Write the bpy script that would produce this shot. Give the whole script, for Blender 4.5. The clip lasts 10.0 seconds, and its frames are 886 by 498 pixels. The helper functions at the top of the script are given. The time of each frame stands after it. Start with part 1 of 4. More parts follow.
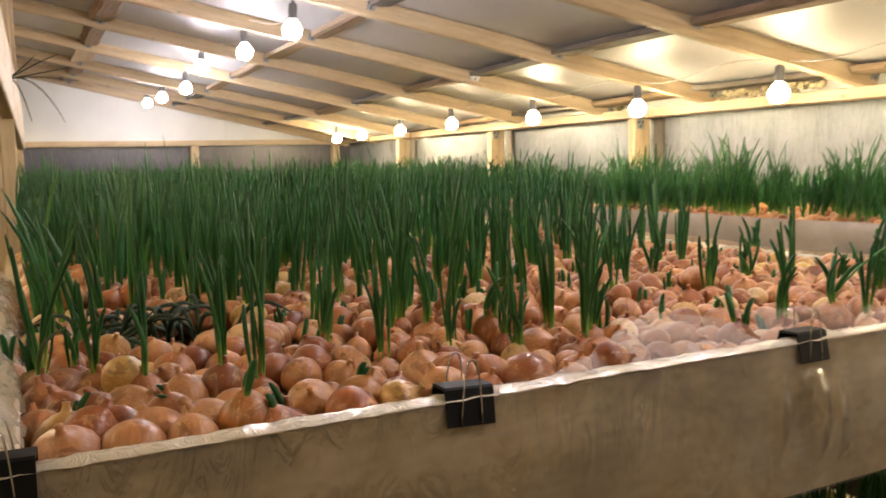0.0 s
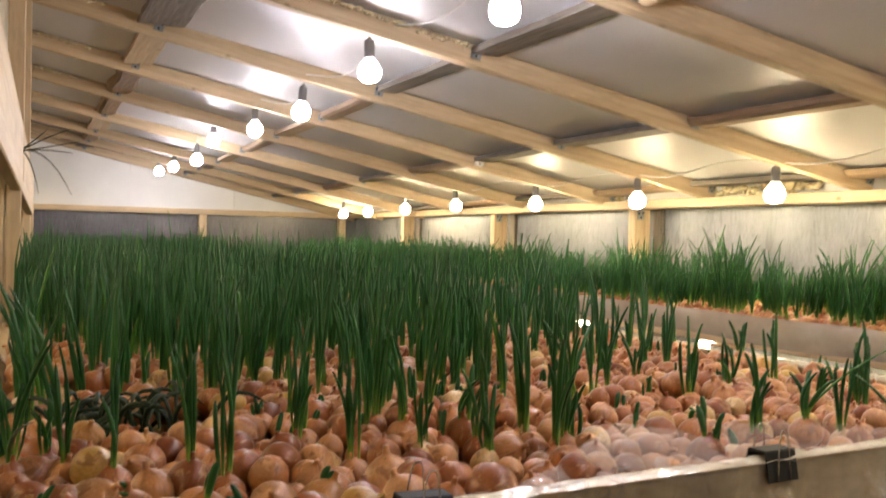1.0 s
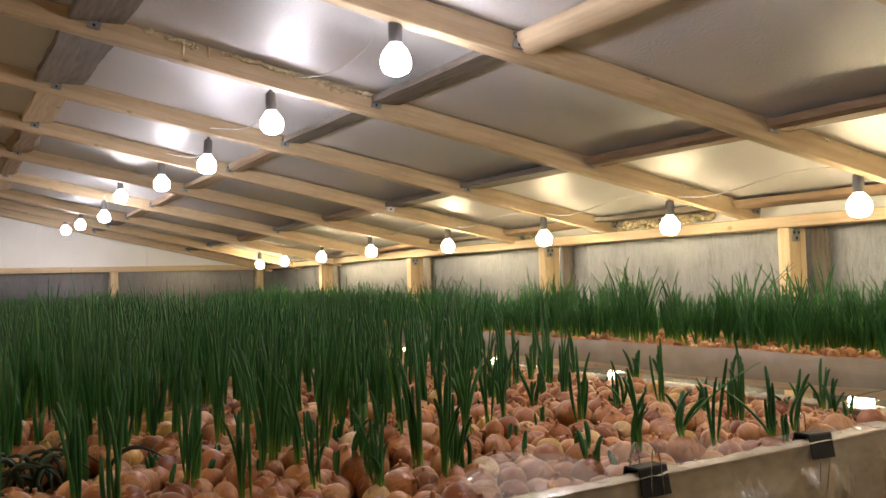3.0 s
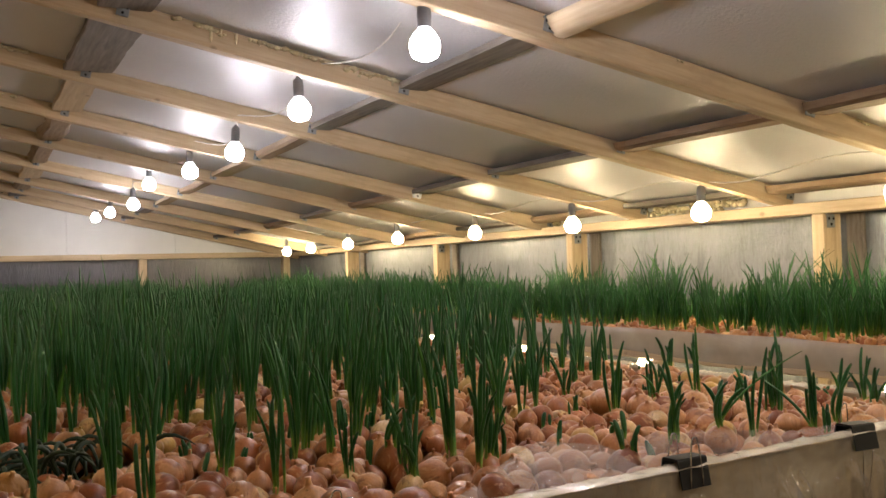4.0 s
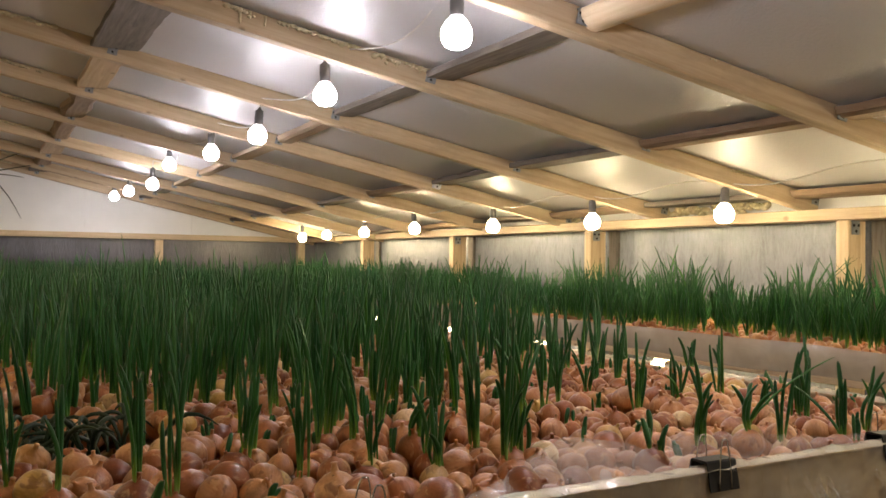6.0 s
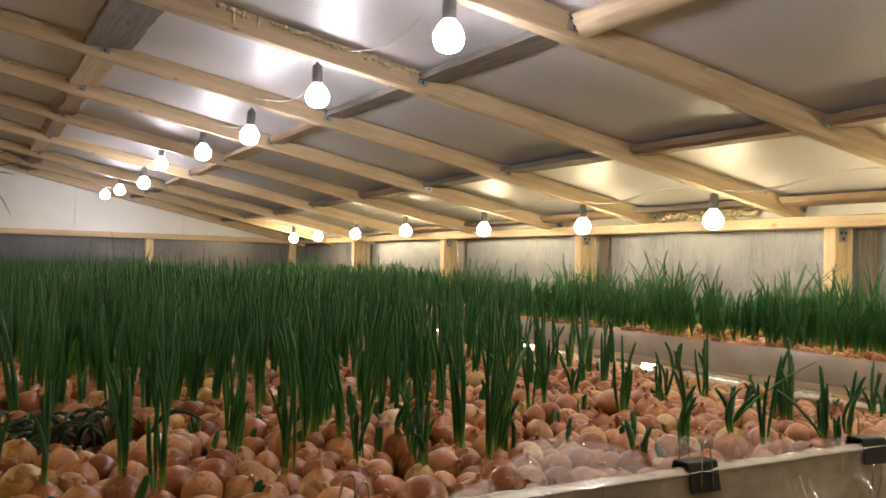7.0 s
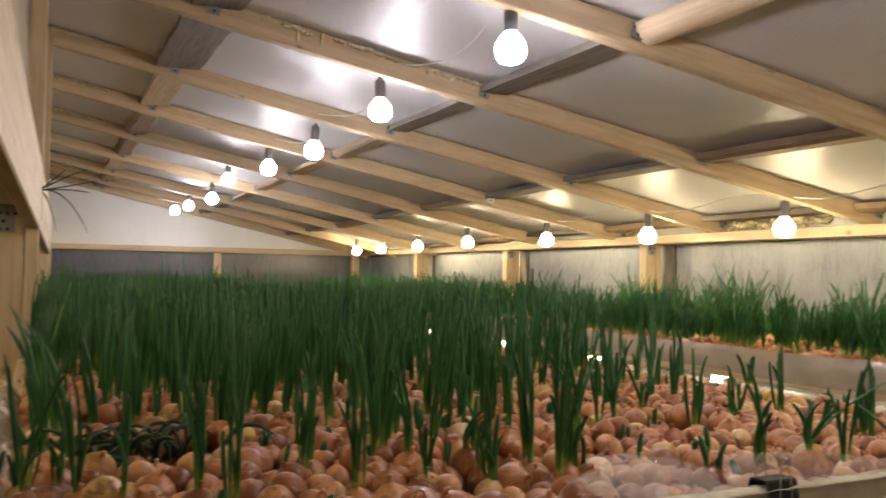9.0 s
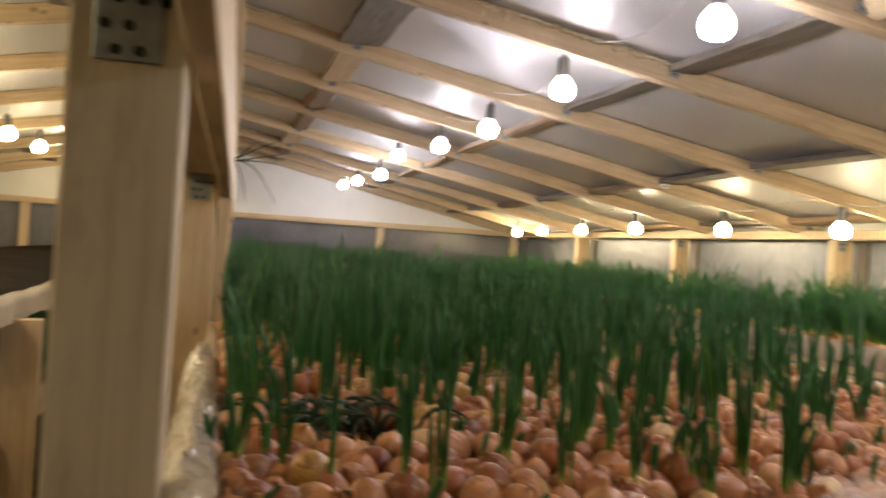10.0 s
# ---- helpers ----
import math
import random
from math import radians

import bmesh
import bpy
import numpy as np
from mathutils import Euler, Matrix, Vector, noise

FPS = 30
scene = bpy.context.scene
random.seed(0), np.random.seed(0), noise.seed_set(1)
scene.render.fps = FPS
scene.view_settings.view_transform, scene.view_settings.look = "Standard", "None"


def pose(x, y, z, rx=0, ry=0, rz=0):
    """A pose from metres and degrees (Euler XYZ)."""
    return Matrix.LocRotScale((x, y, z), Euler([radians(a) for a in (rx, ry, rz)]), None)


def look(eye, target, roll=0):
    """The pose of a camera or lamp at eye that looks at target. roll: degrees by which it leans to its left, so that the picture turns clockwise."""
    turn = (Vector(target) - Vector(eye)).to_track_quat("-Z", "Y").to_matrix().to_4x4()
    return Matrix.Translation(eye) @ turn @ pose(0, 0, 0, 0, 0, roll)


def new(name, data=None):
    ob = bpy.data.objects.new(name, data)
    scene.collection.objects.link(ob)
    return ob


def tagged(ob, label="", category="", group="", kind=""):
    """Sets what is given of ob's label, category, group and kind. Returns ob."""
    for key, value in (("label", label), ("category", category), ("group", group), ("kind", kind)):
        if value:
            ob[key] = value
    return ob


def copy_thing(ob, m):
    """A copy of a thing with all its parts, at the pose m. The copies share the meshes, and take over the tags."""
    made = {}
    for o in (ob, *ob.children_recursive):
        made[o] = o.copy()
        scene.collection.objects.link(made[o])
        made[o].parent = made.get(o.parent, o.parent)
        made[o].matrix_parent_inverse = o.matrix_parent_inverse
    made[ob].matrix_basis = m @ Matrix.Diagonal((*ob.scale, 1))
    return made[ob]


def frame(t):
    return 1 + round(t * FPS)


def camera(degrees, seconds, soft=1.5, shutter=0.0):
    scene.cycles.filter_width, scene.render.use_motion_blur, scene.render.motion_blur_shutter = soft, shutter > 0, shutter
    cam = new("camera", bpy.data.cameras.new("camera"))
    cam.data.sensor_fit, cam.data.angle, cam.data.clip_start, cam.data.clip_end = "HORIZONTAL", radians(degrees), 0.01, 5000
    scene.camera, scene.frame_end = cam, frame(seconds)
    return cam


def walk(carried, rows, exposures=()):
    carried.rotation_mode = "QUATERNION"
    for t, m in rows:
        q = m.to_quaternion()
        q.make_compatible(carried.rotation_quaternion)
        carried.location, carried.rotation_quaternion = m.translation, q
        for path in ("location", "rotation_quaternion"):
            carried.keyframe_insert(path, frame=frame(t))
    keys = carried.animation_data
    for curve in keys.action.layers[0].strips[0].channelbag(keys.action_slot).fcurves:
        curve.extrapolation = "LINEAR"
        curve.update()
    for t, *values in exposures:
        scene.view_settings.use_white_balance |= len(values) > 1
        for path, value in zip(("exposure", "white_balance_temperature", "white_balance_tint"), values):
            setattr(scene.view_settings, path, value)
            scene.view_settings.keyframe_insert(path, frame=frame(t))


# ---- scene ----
cam = camera(56.0, 10.0, 1.6, 0.5)
PATH = [
    (0, (0.24, -0.666, 1.416), (1.143, 1.107, 1.209), -1.3),
    (0.3, (0.25, -0.652, 1.427), (1.091, 1.146, 1.188), -0.6),
    (0.5, (0.247, -0.662, 1.431), (1.074, 1.149, 1.238), 0.5),
    (1, (0.262, -0.7, 1.452), (1.157, 1.088, 1.424), 1.2),
    (1.5, (0.256, -0.725, 1.458), (1.175, 1.05, 1.495), 0.8),
    (2, (0.259, -0.741, 1.454), (1.131, 1.058, 1.507), -1.4),
    (2.5, (0.286, -0.762, 1.449), (1.262, 0.982, 1.512), -3.3),
    (3, (0.286, -0.768, 1.449), (1.339, 0.93, 1.527), -1.6),
    (3.2, (0.281, -0.762, 1.452), (1.3, 0.957, 1.531), -1.2),
    (4.3, (0.291, -0.744, 1.447), (1.296, 0.985, 1.483), -1.8),
    (4.5, (0.303, -0.741, 1.442), (1.343, 0.968, 1.458), -3.0),
    (5, (0.305, -0.738, 1.448), (1.379, 0.95, 1.461), -3.1),
    (5.5, (0.276, -0.727, 1.451), (1.288, 0.998, 1.483), -0.6),
    (5.7, (0.269, -0.721, 1.447), (1.259, 1.017, 1.478), 0.2),
    (6.8, (0.269, -0.731, 1.444), (1.242, 1.016, 1.475), 1.2),
    (7, (0.269, -0.733, 1.443), (1.262, 1.002, 1.481), 1.4),
    (7.5, (0.27, -0.744, 1.445), (1.28, 0.981, 1.504), 1.3),
    (8, (0.273, -0.744, 1.446), (1.271, 0.988, 1.506), 0.8),
    (8.5, (0.276, -0.746, 1.45), (1.252, 0.998, 1.52), 0.7),
    (9, (0.263, -0.729, 1.447), (1.126, 1.075, 1.508), 0.9),
    (9.2, (0.251, -0.734, 1.447), (1.063, 1.093, 1.497), 1.0),
    (9.5, (0.25, -0.715, 1.447), (0.979, 1.148, 1.483), 1.7),
    (9.7, (0.241, -0.697, 1.438), (0.909, 1.188, 1.464), 2.3),
    (9.8, (0.244, -0.681, 1.439), (0.867, 1.22, 1.459), 2.7),
    (9.9, (0.231, -0.659, 1.439), (0.809, 1.256, 1.452), 3.1),
    (10, (0.214, -0.649, 1.448), (0.739, 1.281, 1.449), 3.8),
]
walk(cam, [(t, look(eye, target, roll)) for t, eye, target, roll in PATH],
     exposures=[(0, 0.68), (0.4, 0.88), (1.0, 0.5), (1.5, 0.05), (9.0, 0.06), (9.5, 0.13), (10.0, 0.22)])

# ---- world, exposure ----
world = bpy.data.worlds.new("night")
scene.world = world
world.use_nodes = True
world.node_tree.nodes["Background"].inputs[0].default_value = (0.02, 0.025, 0.04, 1)
world.node_tree.nodes["Background"].inputs[1].default_value = 0.3

RNG = np.random.default_rng(7)
COOL, WARM = (0.92, 0.87, 0.93), (1.0, 0.80, 0.48)
COOL_POWER, WARM_POWER = 150.0, 170.0


# ---- materials ----
def material(name):
    m = bpy.data.materials.new(name)
    m.use_nodes = True
    t = m.node_tree
    return m, t, t.nodes["Principled BSDF"]


def node(t, kind, **props):
    n = t.nodes.new(kind)
    for k, v in props.items():
        if k in n.inputs:
            n.inputs[k].default_value = v
    return n


def ramp(t, fac, stops):
    n = t.nodes.new("ShaderNodeValToRGB")
    while len(n.color_ramp.elements) < len(stops):
        n.color_ramp.elements.new(0.5)
    for e, (p, c) in zip(n.color_ramp.elements, stops):
        e.position, e.color = p, (*c, 1)
    t.links.new(fac, n.inputs[0])
    return n.outputs[0]


def coords(t, scale):
    c = t.nodes.new("ShaderNodeTexCoord")
    m = t.nodes.new("ShaderNodeMapping")
    m.inputs["Scale"].default_value = scale
    t.links.new(c.outputs["Object"], m.inputs[0])
    return m.outputs[0]


def noise_of(t, scale, size, detail=4.0, rough=0.55, warp=0.0):
    n = node(t, "ShaderNodeTexNoise", Scale=size, Detail=detail, Roughness=rough, Distortion=warp)
    t.links.new(coords(t, scale), n.inputs["Vector"])
    return n.outputs["Fac"]


def mixed(t, a, b, fac, how="MIX"):
    n = t.nodes.new("ShaderNodeMix")
    n.data_type, n.blend_type = "RGBA", how
    for s, v in ((n.inputs["Factor"], fac), (n.inputs["A"], a), (n.inputs["B"], b)):
        if isinstance(v, (int, float)):
            s.default_value = v
        elif isinstance(v, tuple):
            s.default_value = (*v, 1)
        else:
            t.links.new(v, s)
    return n.outputs["Result"]


def bump(t, b, height, strength, distance):
    n = node(t, "ShaderNodeBump", Strength=strength, Distance=distance)
    t.links.new(height, n.inputs["Height"])
    t.links.new(n.outputs[0], b.inputs["Normal"])


def summed_random(t):
    o = t.nodes.new("ShaderNodeObjectInfo")
    g = t.nodes.new("ShaderNodeNewGeometry")
    a = t.nodes.new("ShaderNodeMath")
    a.operation = "ADD"
    t.links.new(o.outputs["Random"], a.inputs[0])
    t.links.new(g.outputs["Random Per Island"], a.inputs[1])
    f = t.nodes.new("ShaderNodeMath")
    f.operation = "FRACT"
    t.links.new(a.outputs[0], f.inputs[0])
    return f.outputs[0]


def wood(name, light, dark, rough=0.6, stain=0.35, knots=True):
    """Sawn timber; the grain runs along the local x axis."""
    m, t, b = material(name)
    grain = noise_of(t, (5, 75, 75), 1.0, 6, 0.65, 0.3)
    base = ramp(t, grain, [(0.25, dark), (0.7, light)])
    rnd = t.nodes.new("ShaderNodeObjectInfo").outputs["Random"]
    base = mixed(t, base, ramp(t, rnd, [(0.0, (0.82, 0.8, 0.78)), (1.0, (1.0, 1.0, 1.0))]), 1.0, "MULTIPLY")
    streak = noise_of(t, (1.2, 34, 34), 1.0, 4, 0.6, 0.5)
    base = mixed(t, base, ramp(t, streak, [(0.34, (0.70, 0.62, 0.54)), (0.52, (1, 1, 1)), (0.7, (1.08, 1.08, 1.06))]), 0.5, "MULTIPLY")
    blot = noise_of(t, (4, 14, 14), 1.0, 5, 0.65)
    base = mixed(t, base, tuple(0.55 * c for c in dark), ramp(t, blot, [(0.54, (0, 0, 0)), (0.68, (stain,) * 3)]))
    if knots:
        v = node(t, "ShaderNodeTexVoronoi", Scale=1.0)
        t.links.new(coords(t, (6.5, 9, 9)), v.inputs["Vector"])
        base = mixed(t, base, tuple(0.38 * c for c in dark), ramp(t, v.outputs["Distance"], [(0.05, (0.85,) * 3), (0.075, (0.5,) * 3), (0.11, (0, 0, 0))]))
    t.links.new(base, b.inputs["Base Color"])
    b.inputs["Roughness"].default_value = rough
    bump(t, b, grain, 0.25, 0.002)
    return m


def plain(name, colour, rough=0.5, metal=0.0, vary=0.25, size=20.0, relief=0.1):
    m, t, b = material(name)
    n = noise_of(t, (1, 1, 1), size, 5)
    c = ramp(t, n, [(0.3, tuple(v * (1 - vary) for v in colour)), (0.7, colour)])
    t.links.new(c, b.inputs["Base Color"])
    b.inputs["Roughness"].default_value, b.inputs["Metallic"].default_value = rough, metal
    bump(t, b, n, relief, 0.003)
    return m


def glowing(name, colour, power):
    m, t, b = material(name)
    b.inputs["Base Color"].default_value = (0.9, 0.9, 0.9, 1)
    b.inputs["Emission Color"].default_value = (*colour, 1)
    b.inputs["Emission Strength"].default_value = power
    return m


def onion_skin():
    m, t, b = material("onion_skin")
    r = summed_random(t)
    body = ramp(t, r, [(0.0, (0.22, 0.062, 0.018)), (0.2, (0.39, 0.143, 0.050)), (0.5, (0.50, 0.225, 0.088)), (0.72, (0.56, 0.29, 0.120)), (0.88, (0.33, 0.100, 0.030)), (0.96, (0.60, 0.38, 0.10)), (1.0, (0.66, 0.46, 0.24))])
    veins = noise_of(t, (330, 330, 12), 1.0, 2, 0.5)
    body = mixed(t, body, ramp(t, veins, [(0.35, (0.72, 0.66, 0.6)), (0.6, (1, 1, 1))]), 0.6, "MULTIPLY")
    flakes = noise_of(t, (55, 55, 26), 1.0, 4, 0.65, 0.6)
    body = mixed(t, body, (0.66, 0.40, 0.20), ramp(t, flakes, [(0.55, (0, 0, 0)), (0.61, (0.48,) * 3)]))
    peel = noise_of(t, (70, 70, 40), 1.0, 2, 0.5, 0.8)
    body = mixed(t, body, (0.15, 0.05, 0.018), ramp(t, peel, [(0.62, (0, 0, 0)), (0.67, (0.55,) * 3)]))
    t.links.new(body, b.inputs["Base Color"])
    b.inputs["Roughness"].default_value = 0.36
    bump(t, b, mixed(t, veins, flakes, 0.6), 0.4, 0.0025)
    return m


def leaf_green():
    m, t, b = material("leaf_green")
    a = t.nodes.new("ShaderNodeAttribute")
    a.attribute_name = "along"
    c = ramp(t, a.outputs["Fac"], [(0.0, (0.36, 0.42, 0.14)), (0.10, (0.15, 0.30, 0.05)), (0.26, (0.030, 0.118, 0.028)), (0.93, (0.024, 0.100, 0.029)), (1.0, (0.05, 0.055, 0.025))])
    r = summed_random(t)
    c = mixed(t, c, ramp(t, r, [(0.0, (0.62, 0.72, 0.75)), (0.6, (1, 1, 1)), (0.95, (1.15, 1.1, 0.9)), (1.0, (1.9, 1.5, 0.7))]), 1.0, "MULTIPLY")
    t.links.new(c, b.inputs["Base Color"])
    b.inputs["Roughness"].default_value = 0.42
    b.inputs["Specular IOR Level"].default_value = 0.25
    return m


def film_material(name, see, tint, rough=0.18, pleats=(14, 14, 5), gloss=0.06, relief=0.012):
    """Thin plastic sheet: partly clear, partly milky, glossy."""
    m, t, b = material(name)
    b.inputs["Base Color"].default_value = (*tint, 1)
    b.inputs["Roughness"].default_value = rough
    wr = noise_of(t, pleats, 1.0, 4, 0.6, 1.2)
    bump(t, b, wr, 0.8, relief)
    clear = t.nodes.new("ShaderNodeBsdfTransparent")
    mix = t.nodes.new("ShaderNodeMixShader")
    cloud = noise_of(t, (7, 7, 7), 1.0, 3)
    f = ramp(t, cloud, [(0.3, (1 - see - 0.12,) * 3), (0.7, (1 - see + 0.12,) * 3)])
    t.links.new(f, mix.inputs[0])
    t.links.new(clear.outputs[0], mix.inputs[1])
    t.links.new(b.outputs[0], mix.inputs[2])
    shine = t.nodes.new("ShaderNodeBsdfGlossy")
    shine.inputs["Roughness"].default_value = 0.07
    t.links.new(b.inputs["Normal"].links[0].from_socket, shine.inputs["Normal"])
    coat = t.nodes.new("ShaderNodeMixShader")
    coat.inputs[0].default_value = gloss
    t.links.new(mix.outputs[0], coat.inputs[1])
    t.links.new(shine.outputs[0], coat.inputs[2])
    t.links.new(coat.outputs[0], t.nodes["Material Output"].inputs[0])
    return m


def roof_foil():
    m, t, b = material("roof_foil")
    broad = noise_of(t, (1.2, 1.2, 1.2), 1.0, 4)
    fine = noise_of(t, (100, 100, 100), 1.0, 4)
    c = ramp(t, broad, [(0.3, (0.60, 0.59, 0.59)), (0.7, (0.70, 0.69, 0.69))])
    t.links.new(c, b.inputs["Base Color"])
    b.inputs["Roughness"].default_value = 0.46
    b.inputs["Metallic"].default_value = 0.06
    b.inputs["Specular IOR Level"].default_value = 0.5
    bump(t, b, fine, 0.9, 0.0026)
    sheen = t.nodes.new("ShaderNodeBsdfGlossy")
    sheen.inputs["Roughness"].default_value = 0.16
    dimples = noise_of(t, (62, 62, 62), 1.0, 3, 0.6, 0.4)
    dent = node(t, "ShaderNodeBump", Strength=1.0, Distance=0.007)
    t.links.new(dimples, dent.inputs["Height"])
    t.links.new(dent.outputs[0], sheen.inputs["Normal"])
    coat = t.nodes.new("ShaderNodeMixShader")
    coat.inputs[0].default_value = 0.04
    t.links.new(b.outputs[0], coat.inputs[1])
    t.links.new(sheen.outputs[0], coat.inputs[2])
    t.links.new(coat.outputs[0], t.nodes["Material Output"].inputs[0])
    return m


def clear_panel(name, light, dark, rough, streak, metal=0.0):
    m, t, b = material(name)
    runs = noise_of(t, (9, 9, 3.2), 1.0, 8, 0.78, 0.9)
    broad = noise_of(t, (1.5, 1.5, 0.8), 1.0, 3)
    c = ramp(t, broad, [(0.3, dark), (0.7, light)])
    c = mixed(t, c, tuple(0.45 * v for v in dark), ramp(t, runs, [(0.52, (0, 0, 0)), (0.72, (streak,) * 3)]))
    specks = noise_of(t, (60, 60, 13), 1.0, 6, 0.8, 0.6)
    c = mixed(t, c, ramp(t, specks, [(0.36, (0.5, 0.5, 0.5)), (0.5, (1, 1, 1)), (0.66, (1.4, 1.4, 1.4))]), 0.4, "MULTIPLY")
    t.links.new(c, b.inputs["Base Color"])
    b.inputs["Roughness"].default_value = rough
    b.inputs["Metallic"].default_value = metal
    crumple = noise_of(t, (26, 26, 8), 1.0, 6, 0.7, 0.8)
    bump(t, b, crumple, 0.6, 0.008)
    return m


PINE = wood("pine", (0.68, 0.545, 0.36), (0.56, 0.415, 0.25))
PINE_DULL = wood("pine_dull", (0.53, 0.455, 0.325), (0.46, 0.38, 0.265), 0.75, 0.45)
OLD_BOARD = wood("old_board", (0.26, 0.23, 0.195), (0.12, 0.10, 0.08), 0.8, 0.6, False)
BROWN_BOARD = wood("brown_board", (0.42, 0.31, 0.20), (0.23, 0.15, 0.09), 0.75, 0.5)
PLY = wood("plywood", (0.54, 0.43, 0.28), (0.37, 0.28, 0.17), 0.6, 0.8, False)
def stained_board():
    m, t, b = material("stained_board")
    blot = noise_of(t, (7, 7, 9), 1.0, 6, 0.62, 0.5)
    fine = noise_of(t, (40, 90, 90), 1.0, 4)
    c = ramp(t, blot, [(0.32, (0.34, 0.25, 0.14)), (0.48, (0.64, 0.50, 0.29)), (0.66, (0.76, 0.63, 0.41))])
    c = mixed(t, c, ramp(t, fine, [(0.3, (0.78, 0.75, 0.7)), (0.7, (1, 1, 1))]), 1.0, "MULTIPLY")
    t.links.new(c, b.inputs["Base Color"])
    b.inputs["Roughness"].default_value = 0.6
    bump(t, b, fine, 0.2, 0.002)
    return m


STAINED = stained_board()
FOIL = roof_foil()
WHITE = plain("white_insulation", (0.80, 0.80, 0.78), 0.65, 0, 0.10, 3.0)
# Opaque: the night behind the clear end wall is put into this dark colour.
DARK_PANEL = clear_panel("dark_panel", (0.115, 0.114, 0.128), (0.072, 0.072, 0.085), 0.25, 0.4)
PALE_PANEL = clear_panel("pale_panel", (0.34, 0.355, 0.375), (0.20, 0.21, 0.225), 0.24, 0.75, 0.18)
STEEL = plain("zinc_steel", (0.33, 0.35, 0.36), 0.45, 0.6, 0.35, 60)
WIRE = plain("nickel_wire", (0.75, 0.72, 0.68), 0.2, 1.0, 0.1)
BLACK = plain("black_enamel", (0.006, 0.006, 0.007), 0.5, 0, 0.2, 40)
BLACK.node_tree.nodes["Principled BSDF"].inputs["Specular IOR Level"].default_value = 0.22
HOLE = plain("hole_dark", (0.015, 0.015, 0.015), 0.9)
SOCKET = plain("socket_plastic", (0.19, 0.19, 0.20), 0.5, 0, 0.2)
CABLE = plain("white_cable", (0.75, 0.72, 0.66), 0.5, 0, 0.1)
FOAM = plain("foam", (0.76, 0.66, 0.42), 0.85, 0, 0.35, 60, 0.6)
SOIL = plain("soil", (0.020, 0.013, 0.009), 1.0, 0, 0.6, 60, 0.8)
SOIL.node_tree.nodes["Principled BSDF"].inputs["Specular IOR Level"].default_value = 0.05
EARTH = plain("earth_floor", (0.11, 0.085, 0.06), 0.95, 0, 0.5, 14, 0.6)
SKIN = onion_skin()
LEAF = leaf_green()
LIMP = plain("limp_leaf", (0.022, 0.05, 0.018), 0.5, 0, 0.5, 40)
DRY = plain("dry_stalk", (0.06, 0.06, 0.03), 0.8)
FILM = film_material("film", 0.77, (0.80, 0.72, 0.64), 0.42, (14, 14, 5), 0.025, 0.004)
FILM_BOARD = film_material("film_on_board", 0.88, (0.60, 0.56, 0.50), 0.10, (30, 30, 9), 0.32, 0.006)
FILM_WHITE = film_material("film_folded", 0.20, (0.88, 0.78, 0.58), 0.12, (45, 45, 45), 0.3, 0.006)
FILM_BUNCH = film_material("film_bunched", 0.42, (0.80, 0.68, 0.46), 0.10, (60, 60, 60), 0.26, 0.008)
FILM_GREY = film_material("film_grey", 0.45, (0.62, 0.56, 0.46), 0.26, (5, 3, 10), 0.06, 0.008)
GLOW_COOL = glowing("glow_cool", COOL, COOL_POWER)
# Opaque necks given a weak glow that stands in for glare.
GLARE_NECK_COOL = glowing("glare_neck_cool", COOL, 14.0)
GLARE_NECK_WARM = glowing("glare_neck_warm", WARM, 14.0)
GLOW_WARM = glowing("glow_warm", WARM, WARM_POWER)


# ---- building helpers ----
def mesh_of(name, verts, faces, mat, smooth=False):
    me = bpy.data.meshes.new(name)
    me.from_pydata([tuple(v) for v in verts], [], faces)
    me.materials.append(mat)
    if smooth:
        me.polygons.foreach_set("use_smooth", [True] * len(me.polygons))
    me.update()
    return me


def put(name, me, parent=None, at=None, label=""):
    ob = new(name, me)
    if parent:
        ob.parent = parent
    if at is not None:
        ob.matrix_basis = at
    return tagged(ob, label)


def part(name, bm, mat, parent, label=""):
    me = bpy.data.meshes.new(name)
    bm.to_mesh(me)
    bm.free()
    me.materials.append(mat)
    return put(name, me, parent, None, label)


def block(size, bevel=0.003, at=None, bm=None):
    """A bevelled box round its middle."""
    b = bmesh.new()
    bmesh.ops.create_cube(b, size=1.0, matrix=Matrix.Diagonal((*size, 1)))
    if bevel:
        bmesh.ops.bevel(b, geom=list(b.edges), offset=bevel, segments=1, affect="EDGES")
    if at is not None:
        b.transform(at)
    if bm is None:
        return b
    me = bpy.data.meshes.new("tmp")
    b.to_mesh(me)
    b.free()
    bm.from_mesh(me)
    bpy.data.meshes.remove(me)
    return bm


